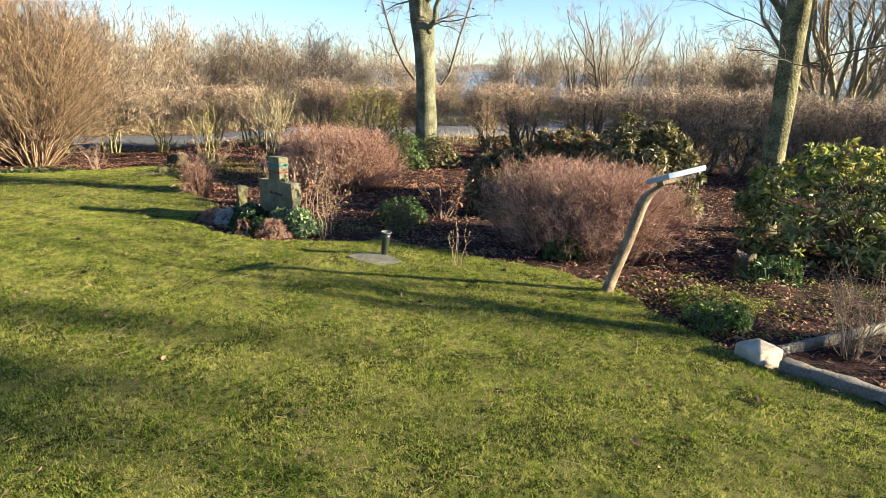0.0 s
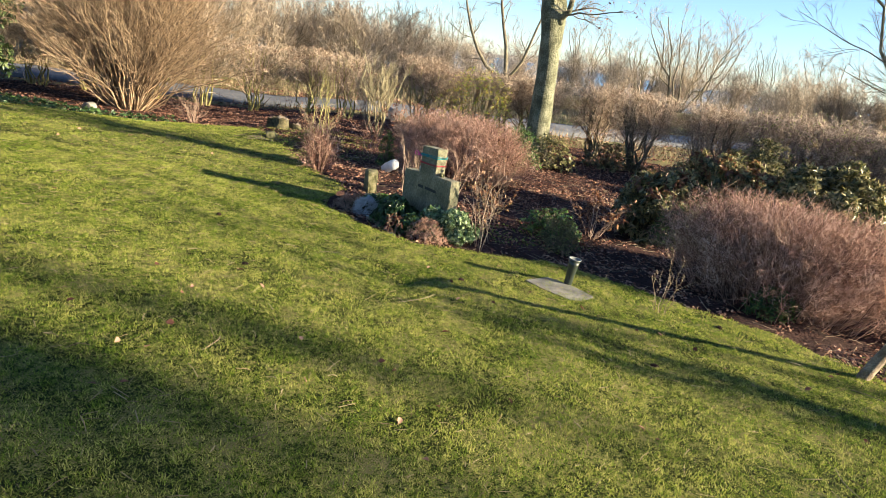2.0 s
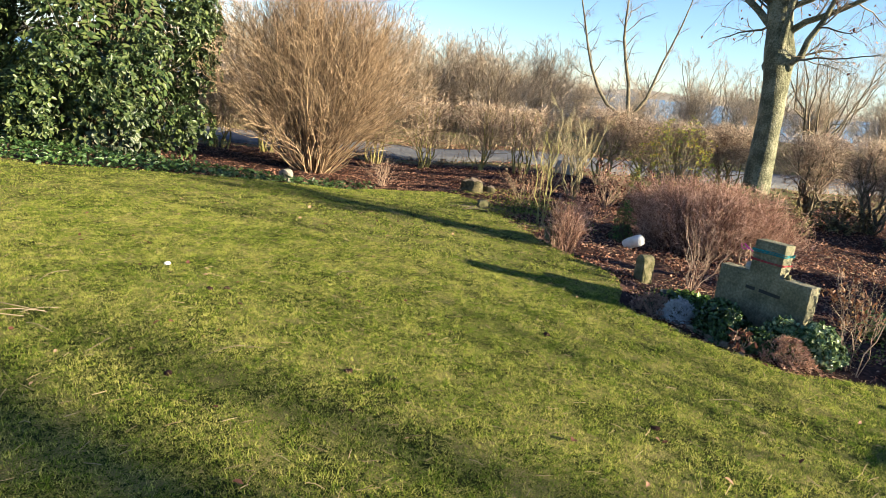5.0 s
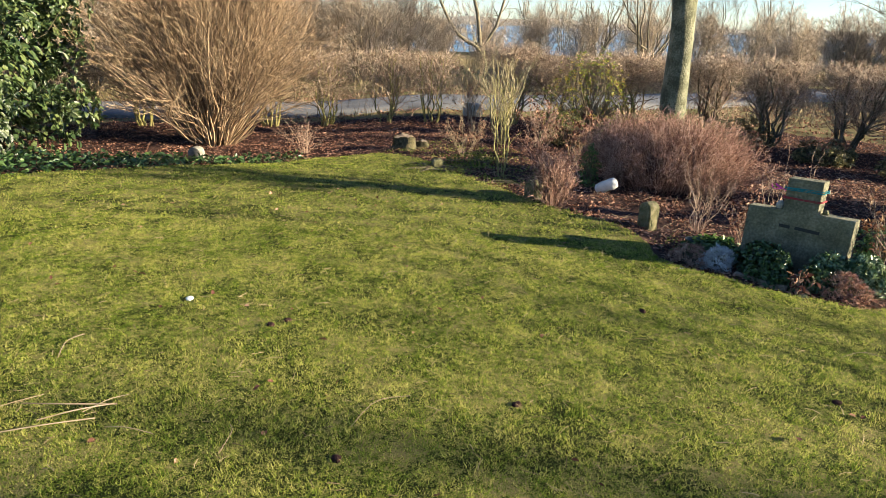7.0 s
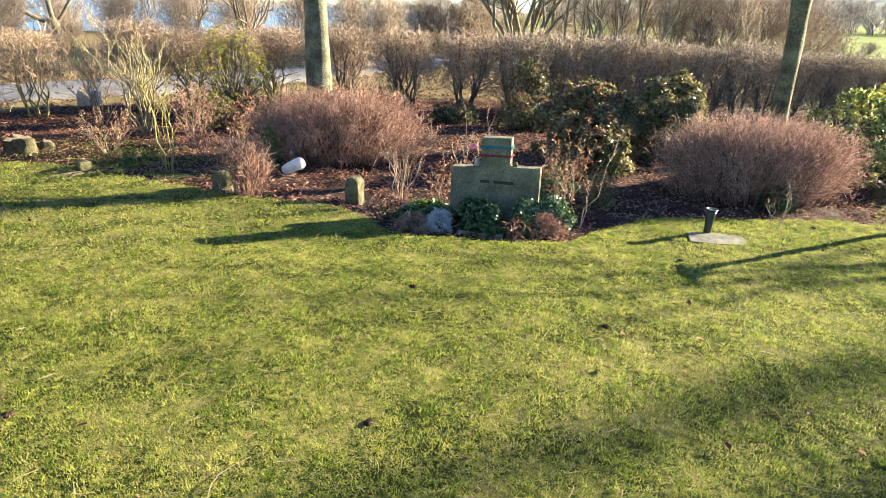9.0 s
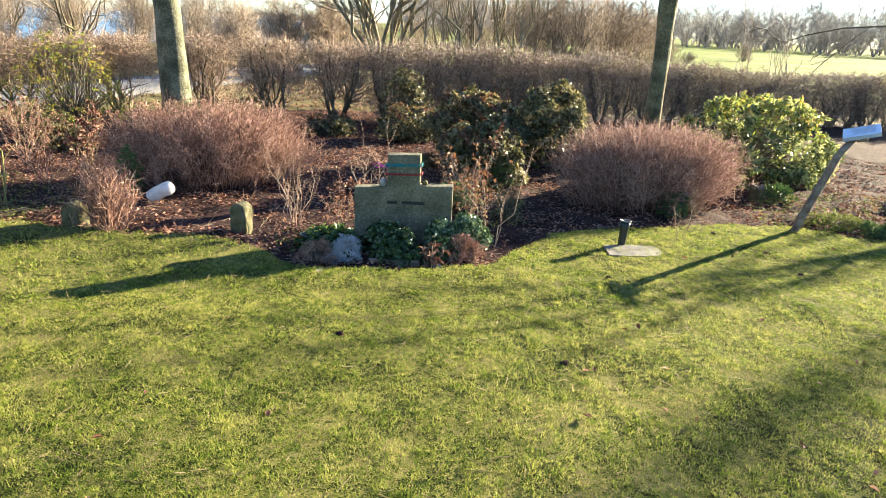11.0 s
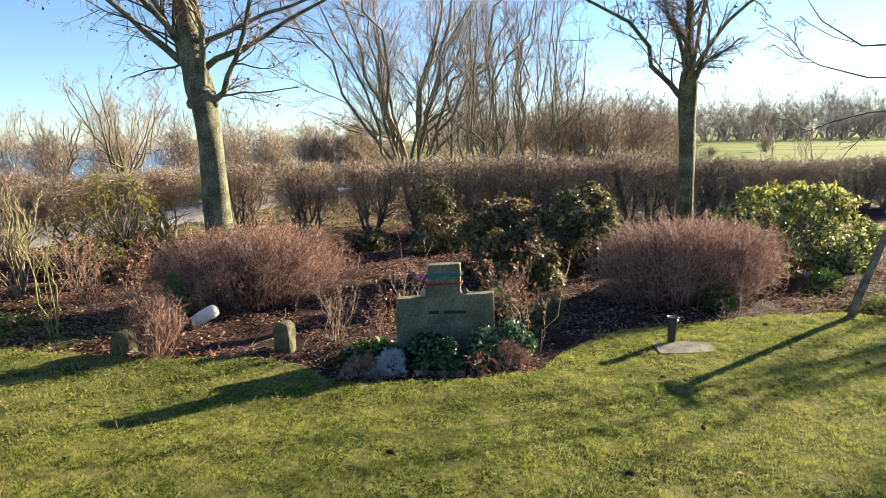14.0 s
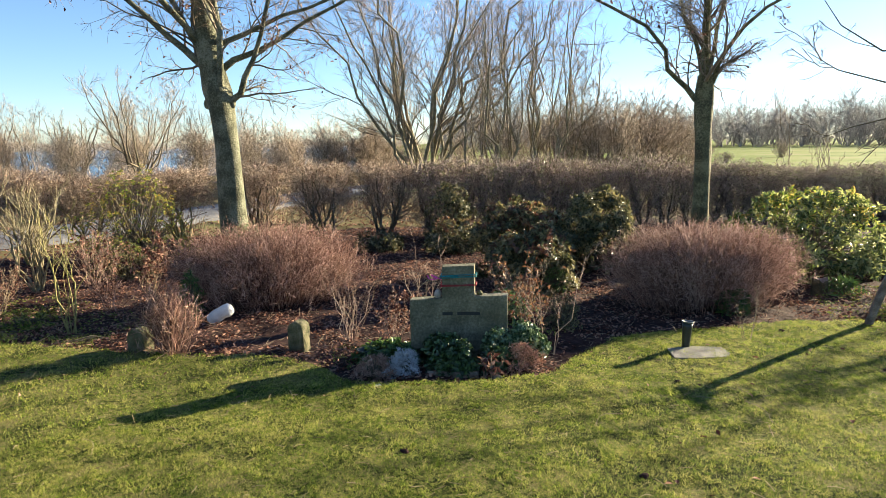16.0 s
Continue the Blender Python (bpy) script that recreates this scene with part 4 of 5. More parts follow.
P2, R2 = sprout(P, R, 9, 0.3, 34, 0.16, 5, 0.25, 0.5, 0.0034, 0.12)
part("branch_mass", mesh_np("branch_mass", *tubes(P2, R2, 3)), GOLD_TWIG, BS)
P3, R3 = sprout(P2, R2, 5, 0.5, 42, 0.1, 2, 0.25, 0.7, 0.0028)
part("twig_mass", mesh_np("twig_mass", *tubes(P3, R3, 3)), GOLD_TWIG, BS)


def dome_spots(a, b, h, n, low):
    """Places and outward ways over one lumpy dome, thinner inside."""
    th, u = rng.uniform(0, 2 * np.pi, n), rng.uniform(low, 1, n)
    q = 1 - 0.42 * rng.uniform(0, 1, n) ** 2.2
    f_ = rng.uniform(0, 6.28, 6)
    lump = 1 + 0.16 * np.sin(3 * th + 5 * u + f_[0]) + 0.12 * np.sin(5 * th - 9 * u + f_[1]) + 0.1 * np.sin(11 * th + 14 * u + f_[2]) - 0.05
    rad = np.sqrt(np.clip(1 - (np.clip(u - 0.25, 0, 1) / 0.78) ** 2, 0, 1)) * lump * q
    C = np.stack([a * rad * np.cos(th), b * rad * np.sin(th), h * u * (0.86 + 0.16 * q + 0.07 * np.sin(4 * th + f_[3]) + 0.05 * np.sin(9 * th + f_[4]))], axis=1)
    return C, unit(np.stack([np.cos(th) * (1.1 - u), np.sin(th) * (1.1 - u), 0.25 + u], axis=1)), u


def lobe_spots(a, b, h, n, count, size, inner=0.35):
    """Places and outward ways over many rounded clumps that make up one crown, with gaps between them."""
    th, w = rng.uniform(0, 2 * np.pi, count), rng.uniform(0.04, 1, count)
    rad = np.sqrt(np.clip(1 - (np.clip(w - 0.3, 0, 1) / 0.74) ** 2, 0, 1)) * np.sqrt(rng.uniform(inner, 1, count))
    mid = np.stack([(a - size) * rad * np.cos(th), (b - size) * rad * np.sin(th), np.maximum((h - size * 0.8) * w, size * 0.5)], axis=1)
    big = size * rng.uniform(0.65, 1.2, count)
    pick = rng.integers(0, count, n)
    d = rand_dirs(n, 0.35) + 0.5 * unit(mid[pick] - np.array([0, 0, h * 0.3]))
    d = unit(d)
    C = mid[pick] + d * (big[pick] * (1 - 0.45 * rng.uniform(0, 1, n) ** 2))[:, None] * np.array([1, 1, 0.85])
    C[:, 2] = np.maximum(C[:, 2], rng.uniform(0.02, 0.1, n))
    return C, d, np.clip(C[:, 2] / h, 0, 1)


def leafy_bush(name, x, y, turn, a, b, h, whorls, per, size, width, material, label, stems=26, droop=0.35, low=0.06, material2=None, share=0.5, lobes=0, lobe=0.3, core=0, inner=0.35):
    """An evergreen bush: stems and whorls of leaves over a lumpy dome or over many clumps."""
    t = thing(name, (x, y, gz(x, y) - 0.02), turn, label, "shrub")
    C, out, u = lobe_spots(a, b, h, whorls, lobes, lobe, inner) if lobes else dome_spots(a, b, h, whorls, low)
    Cr = np.repeat(C, per, axis=0) + rng.normal(size=(whorls * per, 3)) * size * 0.12
    O = np.repeat(out, per, axis=0)
    D = unit(np.cross(O, rand_dirs(whorls * per)) + O * rng.uniform(0.0, 0.9, whorls * per)[:, None] + np.array([0, 0, -droop]) * rng.uniform(0, 1, whorls * per)[:, None])
    N = O + np.array([0, 0, 0.5]) + rng.normal(size=O.shape) * 0.35
    L = size * rng.uniform(0.65, 1.2, whorls * per)
    lv, lf = leaves(Cr, D, N, L, L * width, 0.3)
    if core:
        Ci, Oi, _ = dome_spots(a * 0.66, b * 0.66, h * 0.78, core, 0.0)
        iv, jf = leaves(Ci, np.cross(Oi, rand_dirs(core)), Oi, size * 1.4, size * 0.8, 0.2)
        lf = np.concatenate([lf, jf + len(lv)])
        lv = np.concatenate([lv, iv])
    me = mesh_np("foliage", lv, lf)
    me.materials.append(material)
    if material2:
        me.materials.append(material2)
        top = np.repeat((u > 0.62) & (rng.uniform(size=whorls) < share), per)
        me.polygons.foreach_set("material_index", np.concatenate([top, top, np.zeros(2 * core, bool)]).astype(np.int32))
    part("foliage", me, material, t)
    pick = rng.integers(0, whorls, stems * 6)
    foot = rng.normal(size=(stems * 6, 3)) * np.array([a, b, 0]) * 0.08
    P = bend(foot, C[pick], 5, 0.04, 0.05)
    part("stem_mass", mesh_np("stem_mass", *tubes(P, 0.008 * np.ones((len(P), 1)) * np.linspace(1.3, 0.4, 5)[None], 4)), BARK_DARK, t)
    return t


leafy_bush("holly_tree", -12.0, 11.95, 0, 2.2, 2.15, 6.6, 10500, 7, 0.1, 0.52, HOLLY, "large dense dark-green holly at the lawn's edge", 40, droop=0.6, lobes=130, lobe=0.5, core=9000, inner=0.8)
leafy_bush("holly_tree", -14.6, 10.4, 0, 2.0, 1.9, 6.4, 6000, 7, 0.1, 0.5, HOLLY, "dark-green holly behind its larger neighbour", 50, droop=0.6, lobes=100, lobe=0.5, core=6000, inner=0.8)
leafy_bush("laurel_bush", 4.95, 6.95, ANG, 1.4, 1.0, 1.26, 1500, 7, 0.088, 0.34, LAUREL, "broad evergreen bush with glossy yellow-green leaves", 30, droop=0.1, material2=LAUREL_YELLOW, share=0.28, lobes=130, lobe=0.15, core=400, inner=0.6)
leafy_bush("rhododendron", 1.3, 9.15, ANG, 0.68, 0.55, 0.92, 1250, 8, 0.08, 0.36, RHODO, "lower olive-green rhododendron with reddish tips behind the cross", 24, material2=RUSTY, share=0.3, lobes=34, lobe=0.18, core=150, inner=0.5)
leafy_bush("rhododendron", 2.3, 10.15, ANG, 0.9, 0.75, 1.2, 1900, 8, 0.08, 0.36, RHODO, "olive-green rounded rhododendron with reddish tips", 24, material2=RUSTY, share=0.3, lobes=46, lobe=0.2, core=250, inner=0.5)
leafy_bush("rhododendron", 3.35, 9.5, ANG, 0.85, 0.7, 1.3, 1700, 8, 0.082, 0.36, RHODO, "dark evergreen rhododendron before the hedge", 20, lobes=40, lobe=0.2, core=200, inner=0.5)
leafy_bush("holly_bush", 4.1, 13.7, 0, 0.7, 0.55, 1.3, 600, 6, 0.07, 0.45, RHODO, "dark small-leaved evergreen at the hedge's foot", 16, lobes=14, lobe=0.26)
leafy_bush("holly_bush", 1.6, 15.6, 0, 0.6, 0.5, 0.55, 260, 6, 0.06, 0.5, RHODO, "low evergreen at the hedge's foot", 12)
leafy_bush("yellow_leaved_shrub", -1.5, 16.2, 0, 0.95, 0.75, 1.6, 560, 5, 0.052, 0.5, LAUREL_YELLOW, "thin shrub with small yellow-green leaves", 30)
leafy_bush("juniper_bush", 1.35, 8.8, 0, 0.22, 0.2, 0.42, 420, 8, 0.035, 0.22, GREEN_TUFT, "small feathery green conifer before the rhododendron", 10, droop=-0.3)
leafy_bush("small_conifer", 1.75, 6.62, 0, 0.2, 0.18, 0.26, 220, 8, 0.045, 0.25, GREEN_TUFT, "small green leafy tuft before the spirea", 6, droop=-0.4)
leafy_bush("small_conifer", -2.52, 11.05, 0, 0.14, 0.14, 0.55, 160, 7, 0.05, 0.22, GREEN_TUFT, "narrow young green conifer in the bed", 6, droop=-0.4)
leafy_bush("low_evergreen", 0.2, 14.3, 0, 0.5, 0.45, 0.6, 260, 6, 0.07, 0.45, RHODO, "low evergreen at the foot of the tree", 10)
leafy_bush("low_evergreen", -0.02, 7.62, 0, 0.2, 0.18, 0.36, 300, 8, 0.032, 0.2, RHODO, "small dark green tuft beside the rose", 6, droop=-0.4)
leafy_bush("low_evergreen", -0.05, 8.4, 0, 0.32, 0.3, 0.3, 200, 6, 0.05, 0.45, GREEN_TUFT, "low green plant in the dark soil", 8)
leafy_bush("low_evergreen", 2.55, 4.72, 0, 0.27, 0.25, 0.26, 420, 7, 0.035, 0.22, GREEN_TUFT, "dark green cushion conifer in the bed", 8, droop=-0.3, lobes=10, lobe=0.1)
leafy_bush("moss_cushion", 2.72, 5.2, 0, 0.4, 0.3, 0.12, 420, 6, 0.03, 0.3, WEED, "flat sunlit mossy cushion in the bed", 6, droop=-0.1)


def loose_shrub(name, x, y, n, h, spread, r, material, label, sub=(5, 3), leaf=None, turn=0, leaf_n=0, leaf_size=0.04):
    """A thin open shrub of a few stems."""
    t = thing(name, (x, y, gz(x, y) - 0.02), turn, label, "shrub")
    a = rng.uniform(0, 2 * np.pi, n)
    hh = h * rng.uniform(0.6, 1.05, n)
    s = rng.uniform(0.15, 1, n) * spread
    P = bend(np.stack([np.cos(a) * 0.04, np.sin(a) * 0.04, 0 * a], axis=1), np.stack([np.cos(a) * s, np.sin(a) * s, hh], axis=1), 6, 0.03, 0.05)
    R = r * rng.uniform(0.6, 1.1, n)[:, None] * np.linspace(1, 0.35, 6)[None]
    part("stem_mass", mesh_np("stem_mass", *tubes(P, R, 5)), material, t)
    P2, R2 = sprout(P, R, sub[0], 0.35, 38, 0.25, 4, 0.25, 0.6, r * 0.25)
    P3, R3 = sprout(P2, R2, sub[1], 0.5, 36, 0.15, 3, 0.2, 0.7, r * 0.2)
    part("twig_mass", mesh_np("twig_mass", *join(tubes(P2, R2, 3), tubes(P3, R3, 3))), material, t)
    if leaf_n:
        pick = rng.integers(0, len(P3), leaf_n)
        part("foliage", mesh_np("foliage", *leaves(P3[pick, rng.integers(1, 3, leaf_n)], rand_dirs(leaf_n, -0.2), rand_dirs(leaf_n, 0.5), leaf_size, leaf_size * 0.5, 0.3)), leaf, t)
    return t


loose_shrub("dry_shrub", -2.75, 14.2, 26, 0.8, 0.6, 0.007, DRY_STEM, "loose reddish bare shrub with dead leaves", (5, 4), LITTER, leaf_n=300, leaf_size=0.055)
loose_shrub("dry_shrub", -6.96, 13.6, 22, 0.55, 0.5, 0.005, DRY_STEM, "low clump of bare brown twigs under the hedge", (5, 3))
loose_shrub("rose_bush", -0.82, 7.16, 5, 0.95, 0.42, 0.0048, DRY_STEM, "thorny leafless rose stems beside the stone cross", (4, 3))
loose_shrub("rose_bush", -0.78, 7.42, 12, 0.85, 0.24, 0.003, TWIG, "small rose bush with rusty withered leaves", (5, 3), RUSTY, leaf_n=260)
loose_shrub("dry_shrub", -1.82, 8.82, 16, 0.72, 0.36, 0.005, DRY_STEM, "pale dry upright stems of a small shrub behind the cross", (3, 2))
loose_shrub("dry_shrub", -1.5, 8.5, 10, 0.5, 0.3, 0.0035, DRY_STEM, "dry pale twigs with withered leaves behind the cross", (5, 4), LITTER, leaf_n=260)
loose_shrub("dry_shrub", -1.3, 8.35, 6, 0.95, 0.42, 0.006, DRY_STEM, "sparse thorny stems behind the stone cross", (4, 2))
loose_shrub("dry_shrub", 0.68, 6.05, 6, 0.5, 0.14, 0.0045, PALE_TWIG, "thin upright pale stems at the lawn's edge", (3, 2))
loose_shrub("young_tree", -3.68, 11.4, 5, 1.35, 0.36, 0.011, MOSS_BARK, "slim sapling with yellow-green stems in the bed", (4, 2))
loose_shrub("pale_shrub", -3.4, 14.6, 13, 1.75, 0.6, 0.02, PALE_LIT_BARK, "tall open shrub with pale mossy stems", (6, 4))
loose_shrub("dry_shrub", -2.3, 13.1, 12, 0.8, 0.5, 0.008, PALE_TWIG, "open shrub with drooping reddish leaves", (6, 4), LITTER, leaf_n=500, leaf_size=0.06)
loose_shrub("dry_shrub", 3.25, 4.25, 34, 0.62, 0.42, 0.0035, PALE_TWIG, "pinkish bare twigs beside the timber edging", (5, 3))
loose_shrub("dry_shrub", 3.75, 4.0, 30, 0.6, 0.42, 0.0035, PALE_TWIG, "pinkish bare twigs beside the timber edging", (5, 3))
loose_shrub("dry_shrub", 0.46, 8.72, 14, 0.55, 0.42, 0.006, DRY_STEM, "withered shrub with drooping orange-brown leaves", (4, 3), ORANGE_LEAF, leaf_n=150, leaf_size=0.065)

loose_shrub("dry_shrub", -4.15, 13.0, 14, 0.7, 0.5, 0.006, PALE_TWIG, "low open shrub of dry twigs with dead leaves", (6, 4), LITTER, leaf_n=220)
loose_shrub("dry_shrub", -3.0, 12.3, 12, 0.55, 0.45, 0.005, RED_TWIG, "low open shrub of reddish twigs", (6, 4), LITTER, leaf_n=160)
loose_shrub("dry_shrub", -3.9, 15.9, 14, 1.3, 0.7, 0.009, PALE_TWIG, "open bare shrub with brown leaves by the hedge", (7, 5), LITTER, leaf_n=260)
leafy_bush("low_evergreen", -4.0, 12.2, 0, 0.4, 0.32, 0.2, 130, 6, 0.045, 0.4, WEED, "low green plant in the leaf litter", 8)
leafy_bush("low_evergreen", -2.15, 14.6, 0, 0.55, 0.42, 0.72, 420, 6, 0.06, 0.4, RHODO, "low dark evergreen under the yellow-leaved shrub", 10, material2=WEED, share=0.3, lobes=12, lobe=0.2)
leafy_bush("moss_cushion", -4.0, 10.95, 0, 0.6, 0.4, 0.06, 330, 6, 0.028, 0.3, WEED, "flat patch of green moss in the leaf litter", 6, droop=-0.1)
leafy_bush("moss_cushion", -4.6, 11.5, 0, 0.65, 0.45, 0.06, 330, 6, 0.028, 0.3, WEED, "flat patch of green moss in the leaf litter", 6, droop=-0.1)
leafy_bush("low_evergreen", -0.45, 14.0, 0, 0.45, 0.4, 0.75, 330, 6, 0.06, 0.4, GREEN_TUFT, "green leafy bush before the tree trunk", 10)
leafy_bush("low_evergreen", 2.3, 13.9, 0, 0.7, 0.5, 0.5, 420, 6, 0.075, 0.4, RHODO, "low brownish evergreen at the hedge's foot", 12, material2=RUSTY, share=0.3, lobes=16, lobe=0.24)
leafy_bush("low_evergreen", 3.4, 12.7, 0, 0.8, 0.6, 0.7, 600, 6, 0.075, 0.4, RHODO, "low brownish evergreen at the hedge's foot", 12, material2=RUSTY, share=0.3, lobes=18, lobe=0.26)


for az_, d_, h_ in [(70.4, 23, 2.9), (72.6, 24, 3.1), (73.4, 22, 2.6)]:
    q_ = at_az(az_, d_)
    loose_shrub("young_tree", q_[0], q_[1], 3, h_, 0.5, 0.018, TWIG, "slim bare sapling beyond the clipped hedge", (5, 3))


# ---- clipped hedge ----
def hedge_plant(kind, trunk_mat):
    """One plant of the hedge: stems that spread from the ground into a clipped block of short twigs."""
    t = thing("hedge_shrub", (0, 0, -50), 0, "", "shrub", "clipped hedge")
    n = {"open": 6, "thin": 8, "fan": 12, "dense": 7}[kind]
    a = rng.uniform(0, 2 * np.pi, n)
    top = np.stack([np.cos(a) * 0.45, np.sin(a) * 0.36, rng.uniform(1.1, 1.6, n)], axis=1)
    foot = np.stack([np.cos(a) * 0.08, np.sin(a) * 0.08, 0 * a - 0.05], axis=1)
    if kind == "thin":
        top[:, :2] *= 0.72
        foot[:, :2] *= rng.uniform(0.6, 2.2, n)[:, None]
    P = bend(foot, top, 7, -0.06, 0.05)
    R = (0.022 if kind == "thin" else 0.032) * rng.uniform(0.6, 1.1, n)[:, None] * np.linspace(1.2, 0.35, 7)[None]
    part("stem_mass", mesh_np("stem_mass", *tubes(P, R, 6)), trunk_mat, t)
    P2, R2 = sprout(P, R, 10, 0.42, 48, 0.15, 5, 0.12 if kind == "dense" else 0.3, 0.5, 0.006)
    m = {"open": 780, "thin": 360, "fan": 760, "dense": 780}[kind]
    low = {"open": 0.8, "thin": 0.6, "fan": 0.6, "dense": 0.1}[kind]
    x, y = rng.uniform(-0.56, 0.56, m), rng.uniform(-0.52, 0.52, m)
    z = low + (1.62 - low) * rng.uniform(0, 1, m) ** 0.75
    A = np.stack([x, y * (0.75 + 0.25 * (z - low)), z], axis=1)
    d = rand_dirs(m, 0.25)
    d[:, 1] += np.sign(y) * 0.35
    B = A + unit(d) * rng.uniform(0.14, 0.34, m)[:, None]
    B[:, 2] = np.minimum(B[:, 2], 1.68 + rng.normal(0, 0.12, m))
    P3 = bend(A, B, 3, 0, 0.09)
    R3 = 0.0045 * rng.uniform(0.7, 1.4, m)[:, None] * np.linspace(1, 0.45, 3)[None]
    P4, R4 = sprout(P3, R3, 4, 0.6, 50, 0.15, 2, 0.2, 0.75, 0.0028, 0.2)
    P4[:, :, 2] = np.minimum(P4[:, :, 2], 1.78 + rng.normal(0, 0.13, (len(P4), 1)))
    part("branch_mass", mesh_np("branch_mass", *join(tubes(P2, R2, 4), tubes(P3, R3, 3))), HEDGE_DARK if kind == "dense" else HEDGE_TWIG, t)
    part("twig_mass", mesh_np("twig_mass", *tubes(P4, R4, 3)), HEDGE_DARK if kind == "dense" else HEDGE_TWIG, t)
    ln = 480 if kind == "dense" else 160
    pick = rng.integers(0, len(P4), ln)
    part("foliage", mesh_np("foliage", *leaves(P4[pick, -1], rand_dirs(ln), rand_dirs(ln, 0.4), 0.042, 0.024, 0.3)), LAUREL if kind == "dense" else LITTER, t)
    return t


OPEN = [hedge_plant("open", MOSS_BARK) for i in range(3)]
THIN = [hedge_plant("thin", MOSS_BARK) for i in range(3)]
DENSE = [hedge_plant("dense", BARK_DARK) for i in range(4)]
MIDDLE = [hedge_plant("fan", BARK_DARK) for i in range(2)]
HEDGE_LEFT = [(-15, 13.8), (-13, 15.0), (-11.7, 16.3), (-9.2, 17.1), (-7.1, 17.4), (-5.4, 17.5), (-4.73, 17.35), (-3.6, 17.4)]
HEDGE_TREE = [(-3.0, 17.4), (-1.6, 17.3), (0.2, 17.2)]
HEDGE_MIDDLE = [(1.35, 16.95), (2.35, 15.45), (3.6, 15.2)]
HEDGE_RIGHT = [(4.7, 14.75), (6.2, 14.0), (8.3, 13.0), (10.5, 11.9), (13, 10.3), (16, 8.0), (19, 5.0)]


def plant_row(points, spacing, models, label, jitter, tall=1.0, tall_end=1.0):
    p = np.array(points, float)
    seg = np.linalg.norm(np.diff(p, axis=0), axis=1)
    s = np.concatenate([[0], np.cumsum(seg)])
    for j, d in enumerate(np.arange(0, s[-1], spacing)):
        x, y = np.interp(d, s, p[:, 0]), np.interp(d, s, p[:, 1])
        x2, y2 = np.interp(d + 0.2, s, p[:, 0]), np.interp(d + 0.2, s, p[:, 1])
        x, y = x + rng.normal(0, jitter), y + rng.normal(0, jitter)
        m = models[j % len(models)]
        c = copy_thing(m, pose(x, y, gz(x, y), 0, 0, math.degrees(math.atan2(y2 - y, x2 - x)) + 180 * (j % 2)) @ Matrix.Diagonal((1, 1, (tall + (tall_end - tall) * min(1.0, 1.6 * d / s[-1])) * rng.uniform(0.93, 1.06), 1)))
        tagged(c, label)


plant_row(HEDGE_TREE, 0.95, OPEN, "bare clipped hedge shrub on mossy stems behind the tree", 0.08)
plant_row(HEDGE_LEFT, 1.25, THIN, "bare clipped hedge shrub on mossy stems beside the lane", 0.08)
plant_row(HEDGE_MIDDLE, 1.5, MIDDLE, "bare clipped hedge shrub of many dark stems", 0.02)
plant_row(HEDGE_RIGHT, 0.68, DENSE, "dense clipped hedge shrub with dark twigs", 0.08, 1.1, 0.84)
for m in OPEN + THIN + MIDDLE + DENSE:
    for o in list(m.children_recursive) + [m]:
        bpy.data.objects.remove(o)
# ---- the stone cross and its plot ----
def prism(bm, outline, depth, bevel=0.0):
    """An upright plate: outline in (u, v), depth along y from 0."""
    front = [bm.verts.new((u, 0, v)) for u, v in outline]
    back = [bm.verts.new((u, depth, v)) for u, v in outline]
    faces = [bm.faces.new(front), bm.faces.new(back[::-1])]
    n = len(outline)
    for i in range(n):
        faces.append(bm.faces.new((front[(i + 1) % n], front[i], back[i], back[(i + 1) % n])))
    bmesh.ops.recalc_face_normals(bm, faces=bm.faces[:])
    if bevel:
        bmesh.ops.bevel(bm, geom=bm.edges[:], offset=bevel, segments=2, profile=0.6, affect="EDGES")
    return bm


CROSS_TURN = math.degrees(math.atan2(-0.758, 0.652))
cx, cy = -1.467, 7.655
cz = -0.303
cross = thing("stone_cross", (cx, cy, cz), CROSS_TURN, "squat green-grey sandstone cross with worn lettering, standing in ivy", "cross")
bm = prism(bmesh.new(), [(-0.43, -0.12), (0.43, -0.12), (0.43, 0.522), (0.142, 0.51), (0.140, 0.782), (-0.142, 0.768), (-0.142, 0.485), (-0.43, 0.467)], 0.115, 0.008)
part("body", bm, SANDSTONE, cross)
for u0, u1, v in [(-0.14, -0.05, 0.335), (-0.01, 0.19, 0.34)]:
    bm = prism(bmesh.new(), [(u0, v), (u1, v + 0.002), (u1, v + 0.03), (u0, v + 0.028)], 0.004)
    for q in bm.verts:
        q.co.y -= 0.003
    part("lettering", bm, INSCRIPTION, cross, "illegible dark lettering")


def tube_path(name, points, r, material, parent, label="", sides=6, k=24, closed=False):
    p = spline(points, k) if len(points) > 2 else np.linspace(points[0], points[1], k)
    return smooth(part(name, mesh_np(name, *tubes(p[None], np.full((1, k), r), sides)), material, parent, label))


def loop_band(v, r, wave, seed):
    """A strand wound round the cross's head."""
    c = [(-0.148, -0.006), (0.0, -0.008), (0.147, -0.006), (0.149, 0.05), (0.146, 0.117), (0.0, 0.118), (-0.147, 0.117), (-0.149, 0.05), (-0.148, -0.006), (0.0, -0.008)]
    loc = random.Random(seed)
    return [(u, d, v + wave * loc.uniform(-1, 1) + 0.008 * math.sin(u * 14)) for u, d in c]


